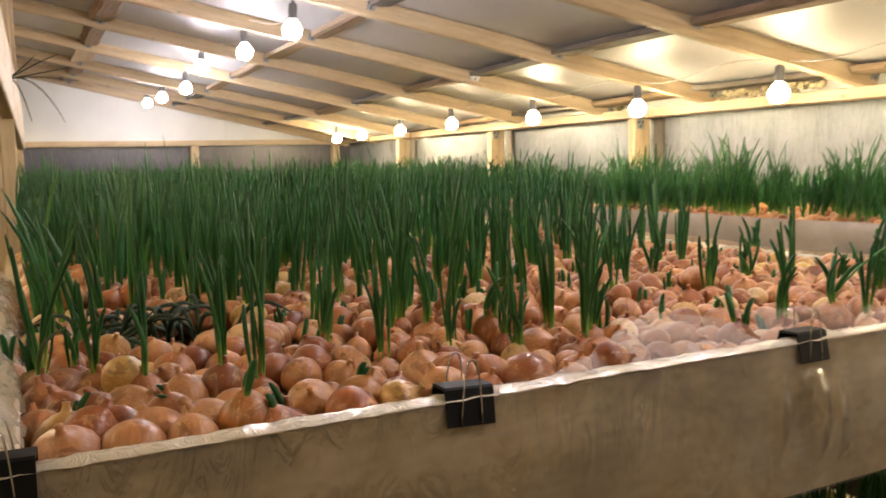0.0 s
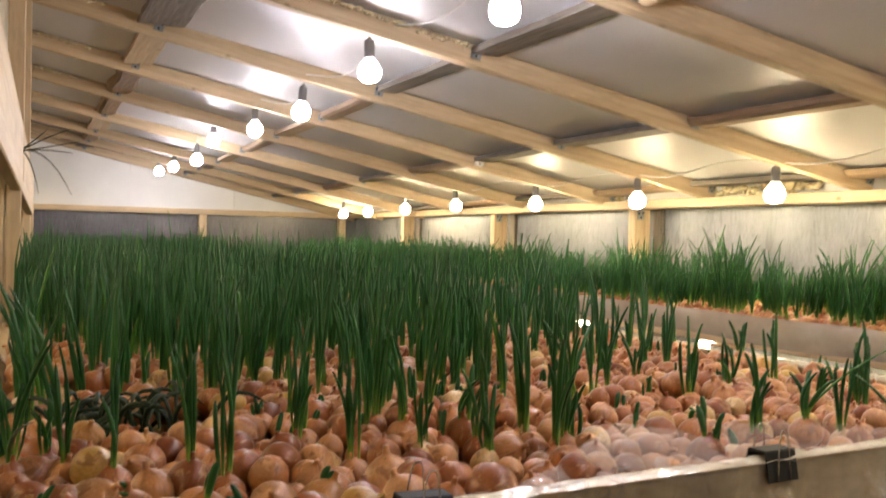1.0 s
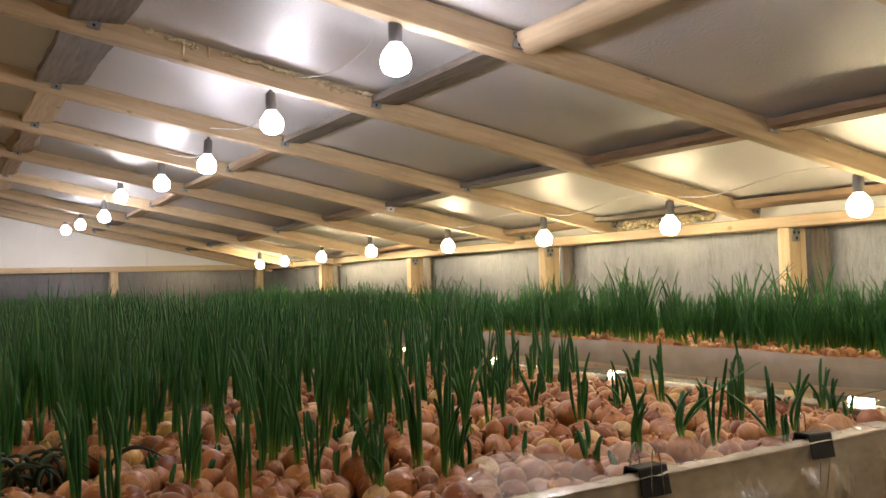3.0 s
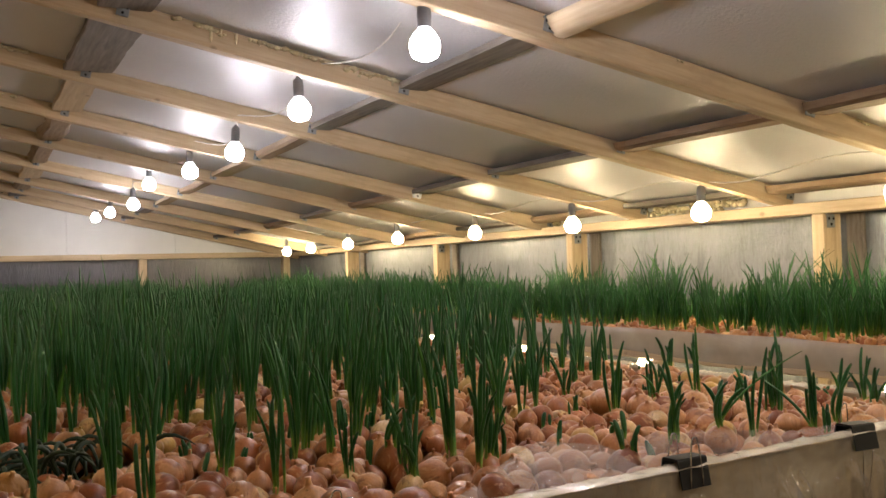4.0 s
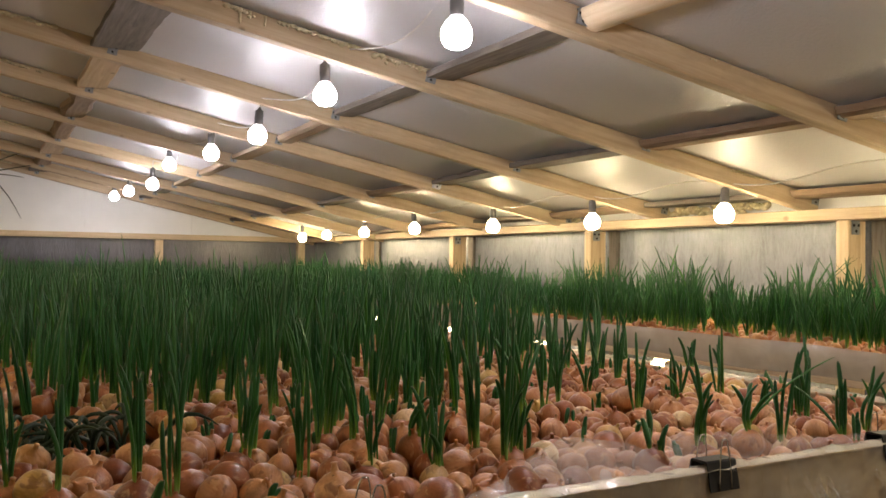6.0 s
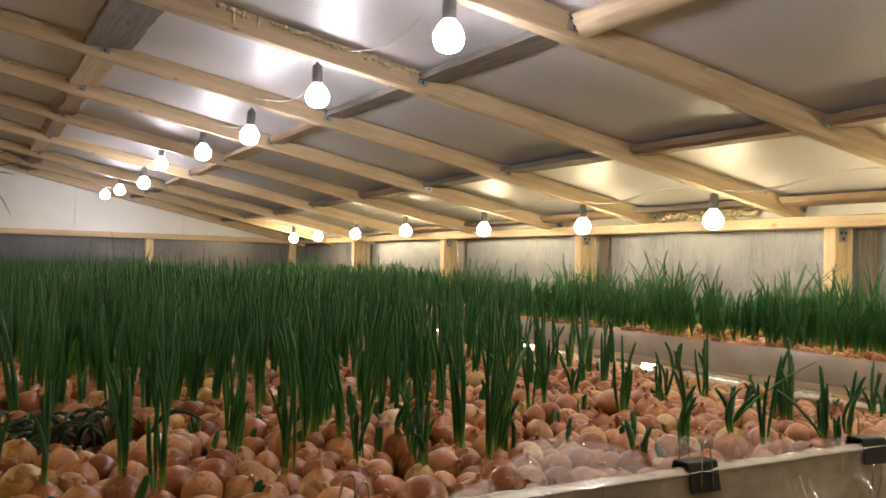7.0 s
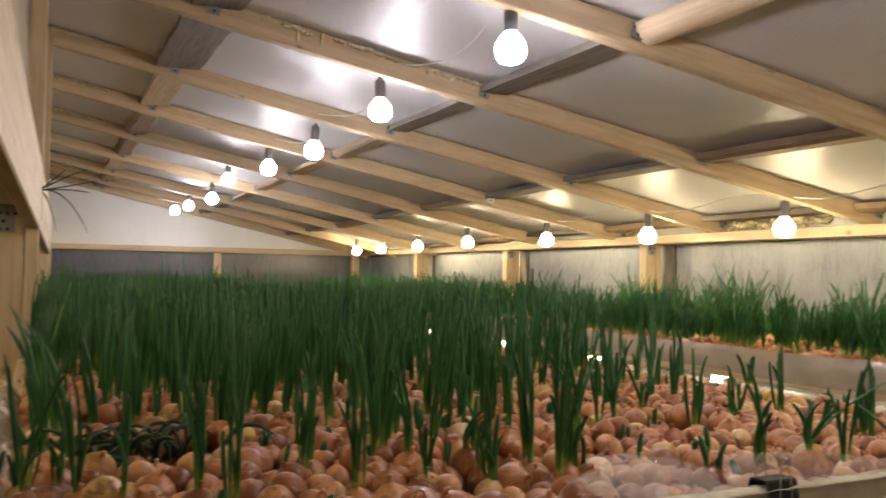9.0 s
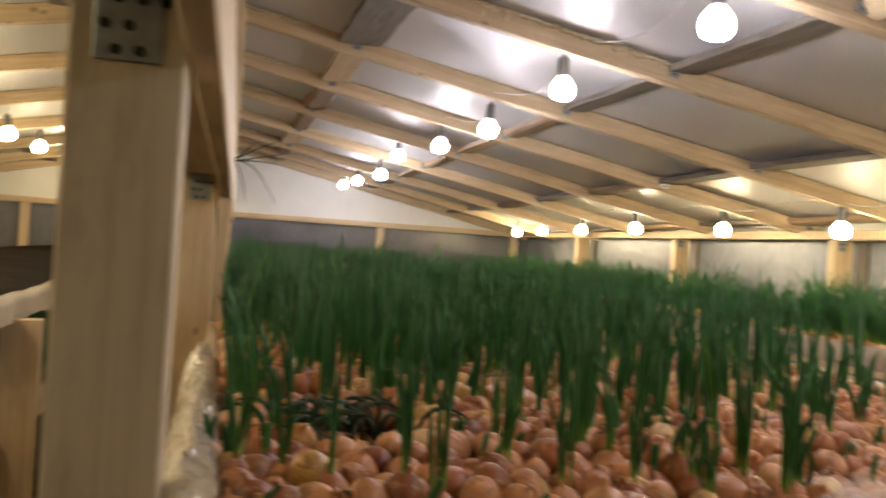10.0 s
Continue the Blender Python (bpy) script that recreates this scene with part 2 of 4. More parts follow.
def timber(name, p0, p1, wide, high, mat, label="", category="", group="", parent=None, rough_edge=0.0):
    """A sawn member from p0 to p1 (middles of its ends), its grain along its length."""
    p0, p1 = Vector(p0), Vector(p1)
    d = p1 - p0
    x = d.normalized()
    y = Vector((0, 0, 1)).cross(x) if abs(x.z) < 0.98 else Vector((0, 1, 0))
    y.normalize()
    z = x.cross(y)
    n = max(2, int(d.length / 0.12)) if rough_edge else 1
    b = bmesh.new()
    bmesh.ops.create_cube(b, size=1.0, matrix=Matrix.Diagonal((d.length, wide, high, 1)))
    if n > 1:
        long = [e for e in b.edges if abs((e.verts[0].co - e.verts[1].co).x) > 0.5 * d.length]
        bmesh.ops.subdivide_edges(b, edges=long, cuts=n, use_grid_fill=True)
        for v in b.verts:
            q = v.co + p0 * 3.1
            v.co.y += rough_edge * noise.noise((q.x * 3, 7 * (v.co.y > 0), 3 * (v.co.z > 0)))
            v.co.z += 0.4 * rough_edge * noise.noise((q.x * 3, 2 * (v.co.y > 0), 9 + 3 * (v.co.z > 0)))
    bmesh.ops.bevel(b, geom=[e for e in b.edges if e.calc_face_angle(0) > 0.6], offset=0.003, segments=1, affect="EDGES")
    ob = part(name, b, mat, parent, label)
    m = Matrix((x, y, z)).transposed().to_4x4()
    m.translation = (p0 + p1) / 2
    ob.matrix_basis = m
    return tagged(ob, label, category, group) if category else ob


def tube(points, radius, sides=6, closed_ends=True):
    """Verts and faces of a tube along points; radius a number or one for each."""
    pts = [Vector(p) for p in points]
    rad = [radius] * len(pts) if isinstance(radius, (int, float)) else radius
    verts, faces, up = [], [], Vector((0.31, 0.17, 0.93))
    for i, p in enumerate(pts):
        d = (pts[min(i + 1, len(pts) - 1)] - pts[max(i - 1, 0)]).normalized()
        a = d.cross(up)
        if a.length < 1e-3:
            a = d.cross(Vector((1, 0, 0)))
        a.normalize()
        c = d.cross(a)
        for k in range(sides):
            w = 2 * math.pi * k / sides
            verts.append(p + rad[i] * (math.cos(w) * a + math.sin(w) * c))
    for i in range(len(pts) - 1):
        for k in range(sides):
            l = (k + 1) % sides
            faces.append((i * sides + k, i * sides + l, (i + 1) * sides + l, (i + 1) * sides + k))
    if closed_ends:
        faces += [tuple(range(sides))[::-1], tuple(len(verts) - sides + k for k in range(sides))]
    return verts, faces


def lathe(profile, sides):
    """Verts and faces of a body turned round z from (radius, height) pairs."""
    verts, faces = [], []
    for r, z in profile:
        verts += [(r * math.cos(2 * math.pi * k / sides), r * math.sin(2 * math.pi * k / sides), z) for k in range(sides)]
    for i in range(len(profile) - 1):
        for k in range(sides):
            l = (k + 1) % sides
            faces.append((i * sides + k, i * sides + l, (i + 1) * sides + l, (i + 1) * sides + k))
    faces += [tuple(range(sides))[::-1], tuple(len(verts) - sides + k for k in range(sides))]
    return verts, faces


def sheet(nu, nv, where):
    """Verts and faces of a grid; where(u, v) gives the place for u, v in 0..1."""
    verts = [where(i / nu, j / nv) for j in range(nv + 1) for i in range(nu + 1)]
    faces = [(j * (nu + 1) + i, j * (nu + 1) + i + 1, (j + 1) * (nu + 1) + i + 1, (j + 1) * (nu + 1) + i) for j in range(nv) for i in range(nu)]
    return verts, faces


def wall_box(name, lo, hi, mat, label):
    lo, hi = Vector(lo), Vector(hi)
    ob = part(name, block(hi - lo, 0.0), mat, None)
    ob.location = (lo + hi) / 2
    return tagged(ob, label, "wall", "", "structure")


# ---- the shell ----
RIDGE, WALL, BACK, FRONT = 0.2, 3.278, 7.32, -3.0
RAFTER_H = 0.069
RAFTER_Y = [-2.235, -1.44, -0.645, 0.15, 0.945, 1.737, 2.574, 3.325, 4.159, 5.017, 5.828, 6.60, 7.27]


def rafter_z(x, y):
    """Underside of the right-hand rafters; the roof sinks a little towards the gable."""
    return float(np.interp(y, [0.9, 2.5, 3.3, 4.2, 5.0, 5.8, 7.3], [2.029, 2.03, 2.012, 2.006, 1.992, 1.974, 1.968])) - 0.2158 * (x - 1.5)


def skew(x, y):
    """How far a rafter at y runs out of square at x; the ones by the gable stand square to it."""
    return float(np.interp(y, [5.8, 7.2], [-0.146, -0.02])) * (x - 1.5)


def mirror(x):
    return 2 * RIDGE - 0.02 - x


fl = part("floor", block((7.6, 10.6, 0.1), 0.0), EARTH, None)
fl.location = (0.2, 2.2, -0.05)
tagged(fl, "trodden dark earth floor between the planting racks", "floor", "", "structure")
for side in (0, 1):
    f = (lambda x: x) if side == 0 else mirror
    v, q = sheet(24, 70, lambda a, c: (f(RIDGE - 0.03 + a * 3.18), FRONT + c * (BACK - FRONT + 0.1), RAFTER_H + 0.002 + rafter_z(RIDGE - 0.03 + a * 3.18, FRONT + c * (BACK - FRONT + 0.1)) + 0.006 * noise.noise((a * 7, c * 23, side * 5))))
    top = [(x, y, z + 0.04) for x, y, z in v]
    n = len(v)
    faces = [tuple(reversed(k)) if side == 0 else k for k in q] + [tuple(i + n for i in k) for k in q]
    tagged(put("ceiling", mesh_of("ceiling", v + top, faces, FOIL, True)), "foil-faced insulation sheet between pale rafters under the roof", "ceiling", "", "structure")
wall_box("wall_east_lower", (WALL, FRONT, 0), (WALL + 0.05, BACK, 1.64), PALE_PANEL, "streaked translucent panel wall behind pine posts, wet with condensation")
wall_box("wall_east_upper", (WALL - 0.016, FRONT, 1.6415), (WALL + 0.06, BACK, 1.80), WHITE, "white insulation strip above the wall rail")
# West walls are unseen; they mirror the east side to close the room.
wall_box("wall_west_lower", (mirror(WALL) - 0.05, FRONT, 0), (mirror(WALL), BACK, 1.64), PALE_PANEL, "streaked translucent panel wall behind pine posts")
wall_box("wall_west_upper", (mirror(WALL) - 0.06, FRONT, 1.6415), (mirror(WALL) + 0.016, BACK, 1.80), WHITE, "white insulation strip above the wall rail")
wall_box("wall_north_lower", (mirror(WALL), BACK, 0), (WALL, BACK + 0.05, 1.627), DARK_PANEL, "translucent end wall panels, the night outside painted as dark grey")
wall_box("wall_north_upper", (mirror(WALL) - 0.06, BACK + 0.02, 1.628), (WALL + 0.06, BACK + 0.07, 2.55), WHITE, "white insulated gable above the rail")
# Unseen wall added behind the camera so that light bounces back.
wall_box("wall_south", (mirror(WALL) - 0.06, FRONT - 0.05, 0), (WALL + 0.06, FRONT, 2.6), PLY, "plain unseen wall added to close the room behind the camera")

# rails and posts along the walls
for f in (lambda x: x, mirror):
    tagged(timber("trim", (f(3.195), FRONT, 1.646), (f(3.195), BACK, 1.646), 0.106, 0.046, PINE), "pale pine rail along the top of the side wall", "rail", "", "structure")
    for y in (-1.69, -0.2, 1.304, 2.82, 4.30, 5.84):
        timber("wall_post", (f(3.195), y, 0.0), (f(3.195), y, 1.622), 0.053, 0.106, PINE, "pale pine post against the translucent side wall", "post", "wall posts")
        # Flat dark grey strip, 70 mm wide, next to each post.
        timber("wall_board", (f(3.262), y - 0.08, 0.0), (f(3.262), y - 0.08, 1.621), 0.07, 0.02, OLD_BOARD, "dark grey upright strip beside a wall post", "board", "wall battens")
tagged(timber("trim", (mirror(3.141), BACK - 0.03, 1.644), (3.141, BACK - 0.03, 1.644), 0.058, 0.05, PINE), "pale pine rail across the end wall", "rail", "", "structure")
for x in (3.105, 1.733, 0.282, -1.40, -2.75):
    timber("wall_post", (x, BACK - 0.036, 0.0), (x, BACK - 0.036, 1.617), 0.07, 0.07, PINE, "pale pine post against the dark end wall", "post", "wall posts")

# rafters
for y in RAFTER_Y:
    for f in (lambda x: x, mirror):
        x0, x1 = RIDGE + 0.02, 3.225
        a = (f(x0), y + skew(x0, y), rafter_z(x0, y) + RAFTER_H / 2)
        c = (f(x1), y + skew(x1, y), rafter_z(x1, y) + RAFTER_H / 2)
        timber("rafter", a, c, 0.045, RAFTER_H, PINE, "pale sawn pine rafter under the foil roof", "rafter", "rafters", rough_edge=0.006)


# boards between the rafters
def waney_board(p0, p1, wide, thick, mat, label, category, group):
    """A slab sawn through the log: flat above, bowed below, its sides wavering as the bark did."""
    p0, p1 = Vector(p0), Vector(p1)
    x = (p1 - p0).normalized()
    y = Vector((0, 0, 1)).cross(x).normalized()
    z = x.cross(y)
    n, seed, wave = 14, p0.x * 7 + p0.y * 13, 0.28 if mat == BROWN_BOARD else 0.10
    if thick > 0.04:
        profile = [(-math.cos(math.pi * k / 9), 0.5 - math.sin(math.pi * k / 9)) for k in range(10)]
    else:
        profile = [(-1, 0.5), (-0.86, -0.18), (-0.6, -0.5), (0.6, -0.5), (0.86, -0.18), (1, 0.5)] if mat == BROWN_BOARD else [(-1, 0.5), (-1, -0.42), (-0.96, -0.5), (0.96, -0.5), (1, -0.42), (1, 0.5)]
    verts, faces = [], []
    for i in range(n + 1):
        c = p0.lerp(p1, i / n)
        lo = 0.5 * wide * (1 + wave * noise.noise((i * 0.24, seed, 1)) + 0.06 * noise.noise((i * 1.1, seed, 5)))
        hi = 0.5 * wide * (1 + wave * noise.noise((i * 0.24, seed, 9)) + 0.06 * noise.noise((i * 1.1, seed, 7)))
        for w, h in profile:
            verts.append(c + y * w * (hi if w > 0 else lo) + z * h * thick - p0)
    k0 = len(profile)
    for i in range(n):
        for k in range(k0):
            l = (k + 1) % k0
            faces.append((i * k0 + k, i * k0 + l, i * k0 + k0 + l, i * k0 + k0 + k))
    faces += [tuple(range(k0))[::-1], tuple(n * k0 + k for k in range(k0))]
    turn = Matrix((x, y, z)).transposed().to_4x4()
    verts = [turn.inverted() @ v for v in verts]
    turn.translation = p0
    return tagged(put("blocking_board", mesh_of("blocking_board", verts, faces, mat, thick > 0.04), None, turn), label, category, group)


BOARD_ROWS = ((0.715, 0.135), (1.603, 0.095), (2.425, 0.115), (3.135, 0.13))
BROWN_BAYS = {0: (7, 8, 10), 1: (6, 8), 2: (3, 4, 7, 9), 3: (3, 4, 6, 8)}
PALE_BAYS = {0: (6, 9), 1: (0, 1, 2, 3, 7, 9), 2: (), 3: ()}
for i in range(len(RAFTER_Y) - 1):
    y0, y1 = RAFTER_Y[i] + 0.025, RAFTER_Y[i + 1] - 0.025
    for row, (x, w) in enumerate(BOARD_ROWS):
        mat = BROWN_BOARD if i in BROWN_BAYS[row] else PINE if i in PALE_BAYS[row] else OLD_BOARD
        words = "brown waney-edged board fixed flat between two rafters" if mat == BROWN_BOARD else "pale slab of pine fixed flat between two rafters" if mat == PINE else "weathered grey rough board fixed flat between two rafters"
        w2 = w * (0.9 + 0.25 * RNG.random()) * (1.35 if row == 0 and i == 5 else 1.0)
        thick = 0.05 if mat == PINE and i == 3 else 0.030 if mat == BROWN_BOARD else 0.022
        for f in (lambda q: q, mirror):
            waney_board((f(x), y0 + skew(x, y0), rafter_z(x, y0) + RAFTER_H - 0.003 - thick / 2), (f(x), y1 + skew(x, y1), rafter_z(x, y1) + RAFTER_H - 0.003 - thick / 2), w2, thick, mat, words, "board", "boards between rafters")


def bracket():
    b = tagged(new("angle_bracket"), "small perforated zinc angle bracket screwed to a rafter", "bracket", "rafter brackets")
    part("plate", block((0.036, 0.004, 0.038), 0.001), STEEL, b)
    part("plate", block((0.036, 0.03, 0.004), 0.001, Matrix.Translation((0, 0.013, 0.020))), STEEL, b)
    for x, z in ((-0.011, 0.008), (0.011, 0.008), (0, -0.009)):
        v, q = lathe([(0.0045, 0), (0.0045, 0.002)], 8)
        h = put("screw_hole", mesh_of("screw_hole", v, q, HOLE), b, pose(x, -0.002, z, 90))
    return b


BRK = bracket()
first = True
for y in RAFTER_Y[3:]:
    for x, up in ((0.707, 0.038), (1.567, 0.038), (2.40, 0.042), (3.19, 0.045)):
        m = pose(x, y + skew(x, y) - 0.035, rafter_z(x, y) + up, 0, 12, -8)
        if first:
            BRK.matrix_basis, first = m, False
        else:
            copy_thing(BRK, m)

# the same brackets where the wall posts meet the rail
for y in (-0.2, 1.304, 2.82, 4.30):
    copy_thing(BRK, pose(3.178, y - 0.032, 1.592) @ Matrix.Diagonal((1.3, 1.0, 1.3, 1)))

# ridge posts, beam and boarding
POSTS = [(0.132, 0.15), (0.16, 1.90), (0.19, 3.65), (0.2, 5.4), (0.205, 7.1)]
for i, (x, y) in enumerate(POSTS):
    post = tagged(new("ridge_post"), "square pine post with a perforated steel plate under the ridge beam", "post", "ridge posts")
    post.location = (x, y, 0)
    timber("shaft", (0, 0, 0), (0, 0, 1.665 - 0.0253 * (y - 0.15)), 0.1, 0.095, PINE_DULL if i == 0 else PINE, parent=post)
    b = part("plate", block((0.056, 0.003, 0.09), 0.001, Matrix.Translation((0.0, -0.052, 1.633 - 0.0253 * (y - 0.15)))), STEEL, post, "zinc nail plate with round holes")
    for r, z in enumerate((1.597, 1.618, 1.640)):
        for k in range(3 - r % 2 if r else 2):
            v, q = lathe([(0.0045, 0), (0.0045, 0.002)], 10)
            hx = (k - (1 if (r == 1) else 0.5)) * 0.019
            put("nail_hole", mesh_of("nail_hole", v, q, HOLE), b, pose(hx, -0.0535, z - 0.0253 * (y - 0.15), 90))
    if i:
        timber("side_board", (0.07, 0.0, 0), (0.07, 0.0, 1.57), 0.09, 0.038, PINE, parent=post)
tagged(timber("ridge_beam", (0.095, FRONT, 1.828), (0.191, BACK, 1.567), 0.13, 0.17, PINE), "doubled pine beam along the ridge posts", "beam")
tagged(timber("ridge_board", (0.155, -1.6, 1.735), (0.275, 3.6, 1.61), 0.03, 0.19, PINE), "pale board nailed along the side of the ridge beam", "beam")
for x, y in ((0.20, -1.4), (0.232, 1.98), (0.25, 2.75), (0.25, 3.5), (0.25, 4.3), (0.25, 5.1), (0.25, 5.9), (0.25, 6.8)):
    timber("ridge_stud", (x, y, 1.70 if y > 2 else 1.585), (x, y, rafter_z(x, y) + 0.07), 0.05, 0.045, PINE, "upright pine stud between beam and ridge", "stud", "ridge studs")
tagged(timber("ridge_board", (0.17, FRONT, 2.1), (0.17, BACK, 2.1), 0.03, 0.62, PINE_DULL), "pale boarding between the ridge beam and the roof", "boarding")


# ---- lamps ----
def bulb_parts(name, mat, neck_mat, label, group, low=False):
    lamp = tagged(new(name), label, "light bulb", group)
    # Dome drawn oversize to take in the bloom round a lit bulb.
    v, q = lathe([(0.0345, 0.0125), (0.0368, 0.0045), (0.0375, -0.004), (0.0370, -0.010), (0.0355, -0.019), (0.0285, -0.0305), (0.017, -0.0365), (0.006, -0.0385)], 16)
    put("bulb_glass", mesh_of("bulb_glass", v, q, mat, True), lamp, None, "lit frosted dome of the bulb")
    v, q = lathe([(0.0343, 0.0127), (0.0305, 0.0215), (0.0245, 0.030), (0.018, 0.037), (0.015, 0.041)], 16)
    put("neck", mesh_of("neck", v, q, neck_mat, True), lamp, None, "bulb neck given an added glow that stands for glare")
    v, q = lathe([(0.0155, 0.0405), (0.0168, 0.045), (0.0175, 0.072), (0.016, 0.098), (0.007, 0.104), (0.004, 0.112)], 14)
    put("socket", mesh_of("socket", v, q, SOCKET, True), lamp, None, "dark plastic lamp holder")
    if low:
        return lamp
    v, q = tube([(0, 0, 0.11), (0.001, 0.002, 0.125), (0, 0, 0.14)], 0.0028)
    put("flex", mesh_of("flex", v, q, CABLE, True), lamp, None, "short white flex")
    return lamp


COOL_BULBS = [(1.26, 0.996, 1.992), (1.26, 1.857, 1.991), (1.26, 2.614, 1.954), (1.26, 3.383, 1.965), (1.26, 4.40, 2.005), (1.26, 4.94, 1.929), (1.26, 5.92, 1.949), (1.262, 6.70, 1.962),
              # Two unseen bulbs, overhead and behind, guessed to light the bed's front.
              (1.26, 0.2, 1.985), (1.26, -0.6, 1.985)]
# Last three of the first row: unseen bulbs guessed as fill light.
WARM_BULBS = [(2.817, 0.785, 1.655), (2.814, 1.581, 1.647), (2.814, 2.380, 1.644), (2.814, 3.253, 1.651), (2.812, 4.217, 1.666), (2.812, 5.044, 1.661), (2.817, 5.827, 1.657), (2.785, 6.333, 1.647), (2.817, 0.059, 1.655), (2.817, -0.806, 1.655), (2.817, -1.6, 1.655),
              # Those nearer than y 4.2 are unseen, added to light this side.
              (-0.88, -0.7, 1.95), (-0.88, 0.15, 1.95), (-0.88, 0.95, 1.95), (-0.88, 1.75, 1.93), (-0.88, 2.55, 1.92), (-0.88, 3.35, 1.91), (-0.88, 4.2, 1.905), (-0.88, 5.0, 1.918), (-0.88, 5.96, 1.953), (-0.88, 6.7, 1.95),
              # Unseen bulbs, assumed by mirroring the east string.
              (-2.43, 1.54, 1.65), (-2.43, 3.5, 1.65), (-2.43, 5.4, 1.65)]
RACK_BULBS = [(2.72, 0.75, 1.045), (2.70, 1.79, 1.045), (2.70, 2.63, 1.035), (2.70, 3.57, 1.03), (2.70, 4.6, 1.03)]
for places, mat, label, group in ((COOL_BULBS, GLOW_COOL, "lit white bulb hanging from a rafter by its flex", "cool bulb string"), (WARM_BULBS, GLOW_WARM, "lit warm bulb hanging from the roof timbers", "warm bulb string"),
                                  (RACK_BULBS, GLOW_WARM, "lit bulb hanging under the wall bed above the lower tier", "rack bulb string")):
    lamp = bulb_parts("light_bulb", mat, GLARE_NECK_COOL if mat == GLOW_COOL else GLARE_NECK_WARM, label, group, places is RACK_BULBS)
    for i, p in enumerate(places):
        if i == 0:
            lamp.location = p
        else:
            copy_thing(lamp, pose(*p, 3 * RNG.standard_normal(), 3 * RNG.standard_normal()))
for places, rise in ((COOL_BULBS[:8], 0.13), (WARM_BULBS[:8], 0.10)):
    for a, c in zip(places, places[1:]):
        a, c = Vector(a) + Vector((0, 0, rise)), Vector(c) + Vector((0, 0, rise))
        sag = 0.05 + 0.03 * RNG.random()
        pts = []
        for k in range(17):
            s = k / 16
            p = a.lerp(c, s)
            p.x += 0.10 * math.sin(math.pi * s) * (1 if rise > 0.12 else -0.4)
            p.z += 0.02 * math.sin(2 * math.pi * s) - sag * math.sin(math.pi * s) ** 2 * (0.6 if rise > 0.12 else 0.2) + 0.02
            pts.append(p)
        v, q = tube(pts, 0.0026, 6)
        tagged(put("lamp_cable", mesh_of("lamp_cable", v, q, CABLE, True)), "white cable looping from bulb to bulb", "cable", "lamp cables")


# ---- planting beds ----
def bed(name, x0, x1, y0, y1, rim, deep, label, rim_mat=PINE):
    """A rack tier: four side boards, a bottom and legs down to the floor."""
    b = tagged(new(name), label, "planting bed", "planting beds")
    b.location = ((x0 + x1) / 2, (y0 + y1) / 2, 0)
    w, l, c = x1 - x0, y1 - y0, rim - deep / 2
    timber("end_board", (-w / 2, -l / 2 + 0.011, c), (w / 2, -l / 2 + 0.011, c), 0.022, deep, STAINED, parent=b)
    timber("end_board", (-w / 2, l / 2 - 0.011, c), (w / 2, l / 2 - 0.011, c), 0.022, deep, STAINED, parent=b)
    timber("side_board", (-w / 2 + 0.012, -l / 2 + 0.023, c), (-w / 2 + 0.012, l / 2 - 0.023, c), 0.024, deep, rim_mat, parent=b)
    timber("side_board", (w / 2 - 0.012, -l / 2 + 0.023, c), (w / 2 - 0.012, l / 2 - 0.023, c), 0.024, deep, rim_mat, parent=b)
    timber("bottom", (0, -l / 2 + 0.024, rim - deep + 0.03), (0, l / 2 - 0.024, rim - deep + 0.03), w - 0.05, 0.02, PLY, parent=b)
    return b


bed("planting_bed", 0.205, 1.75, 0.0, 7.2, 1.195, 0.185, "long boarded rack bed lined with clear film, full of sprouting onions")
bed("planting_bed", 2.49, 3.13, 0.0, 7.2, 1.194, 0.10, "narrow boarded bed along the side wall wrapped in film")
bed("planting_bed", -1.7, -0.42, 2.0, 7.2, 1.2, 0.09, "empty boarded bed with dark soil across the aisle")
bed("planting_bed", 0.205, 1.72, 0.05, 7.2, 0.72, 0.17, "lower tier bed of the rack, under the upper one")
bed("planting_bed", 2.49, 3.13, 0.05, 7.2, 0.66, 0.14, "lower tier of the wall rack lit by small bulbs")
bed("planting_bed", -1.7, -0.42, 2.0, 7.2, 0.80, 0.12, "lower tier bed across the aisle full of green shoots")
for x, y, top in ((-1.65, 2.3, 1.105), (-0.367, 4.2, 1.105), (0.26, 1.2, 1.005), (1.66, 0.08, 1.005), (1.66, 2.0, 1.005), (2.54, 0.1, 1.088), (2.54, 1.55, 1.088), (2.54, 3.1, 1.088), (2.54, 4.6, 1.088)):
    timber("rack_post", (x, y, 0), (x, y, top), 0.05, 0.09, PINE, "pale pine leg carrying the tiers of a rack", "post", "rack posts")
timber("rack_post", (-0.364, 2.26, 0), (-0.364, 2.26, 1.14), 0.05, 0.12, PINE, "broad pale pine leg outside the rim of the soil bed", "post", "rack posts")
v, q = sheet(30, 90, lambda u, w: (-1.675 + 1.23 * u, 2.03 + 5.14 * w, 1.175 + 0.085 * math.sin(math.pi * u) ** 0.7 * (0.8 + 0.5 * noise.noise((u * 3, w * 8, 2))) + 0.012 * noise.noise((u * 25, w * 80, 5))))
soil = put("soil_fill", mesh_of("soil_fill", v, q, SOIL, True))
tagged(soil, "dark bare soil heaped in the empty bed", "soil", "", "stuff")

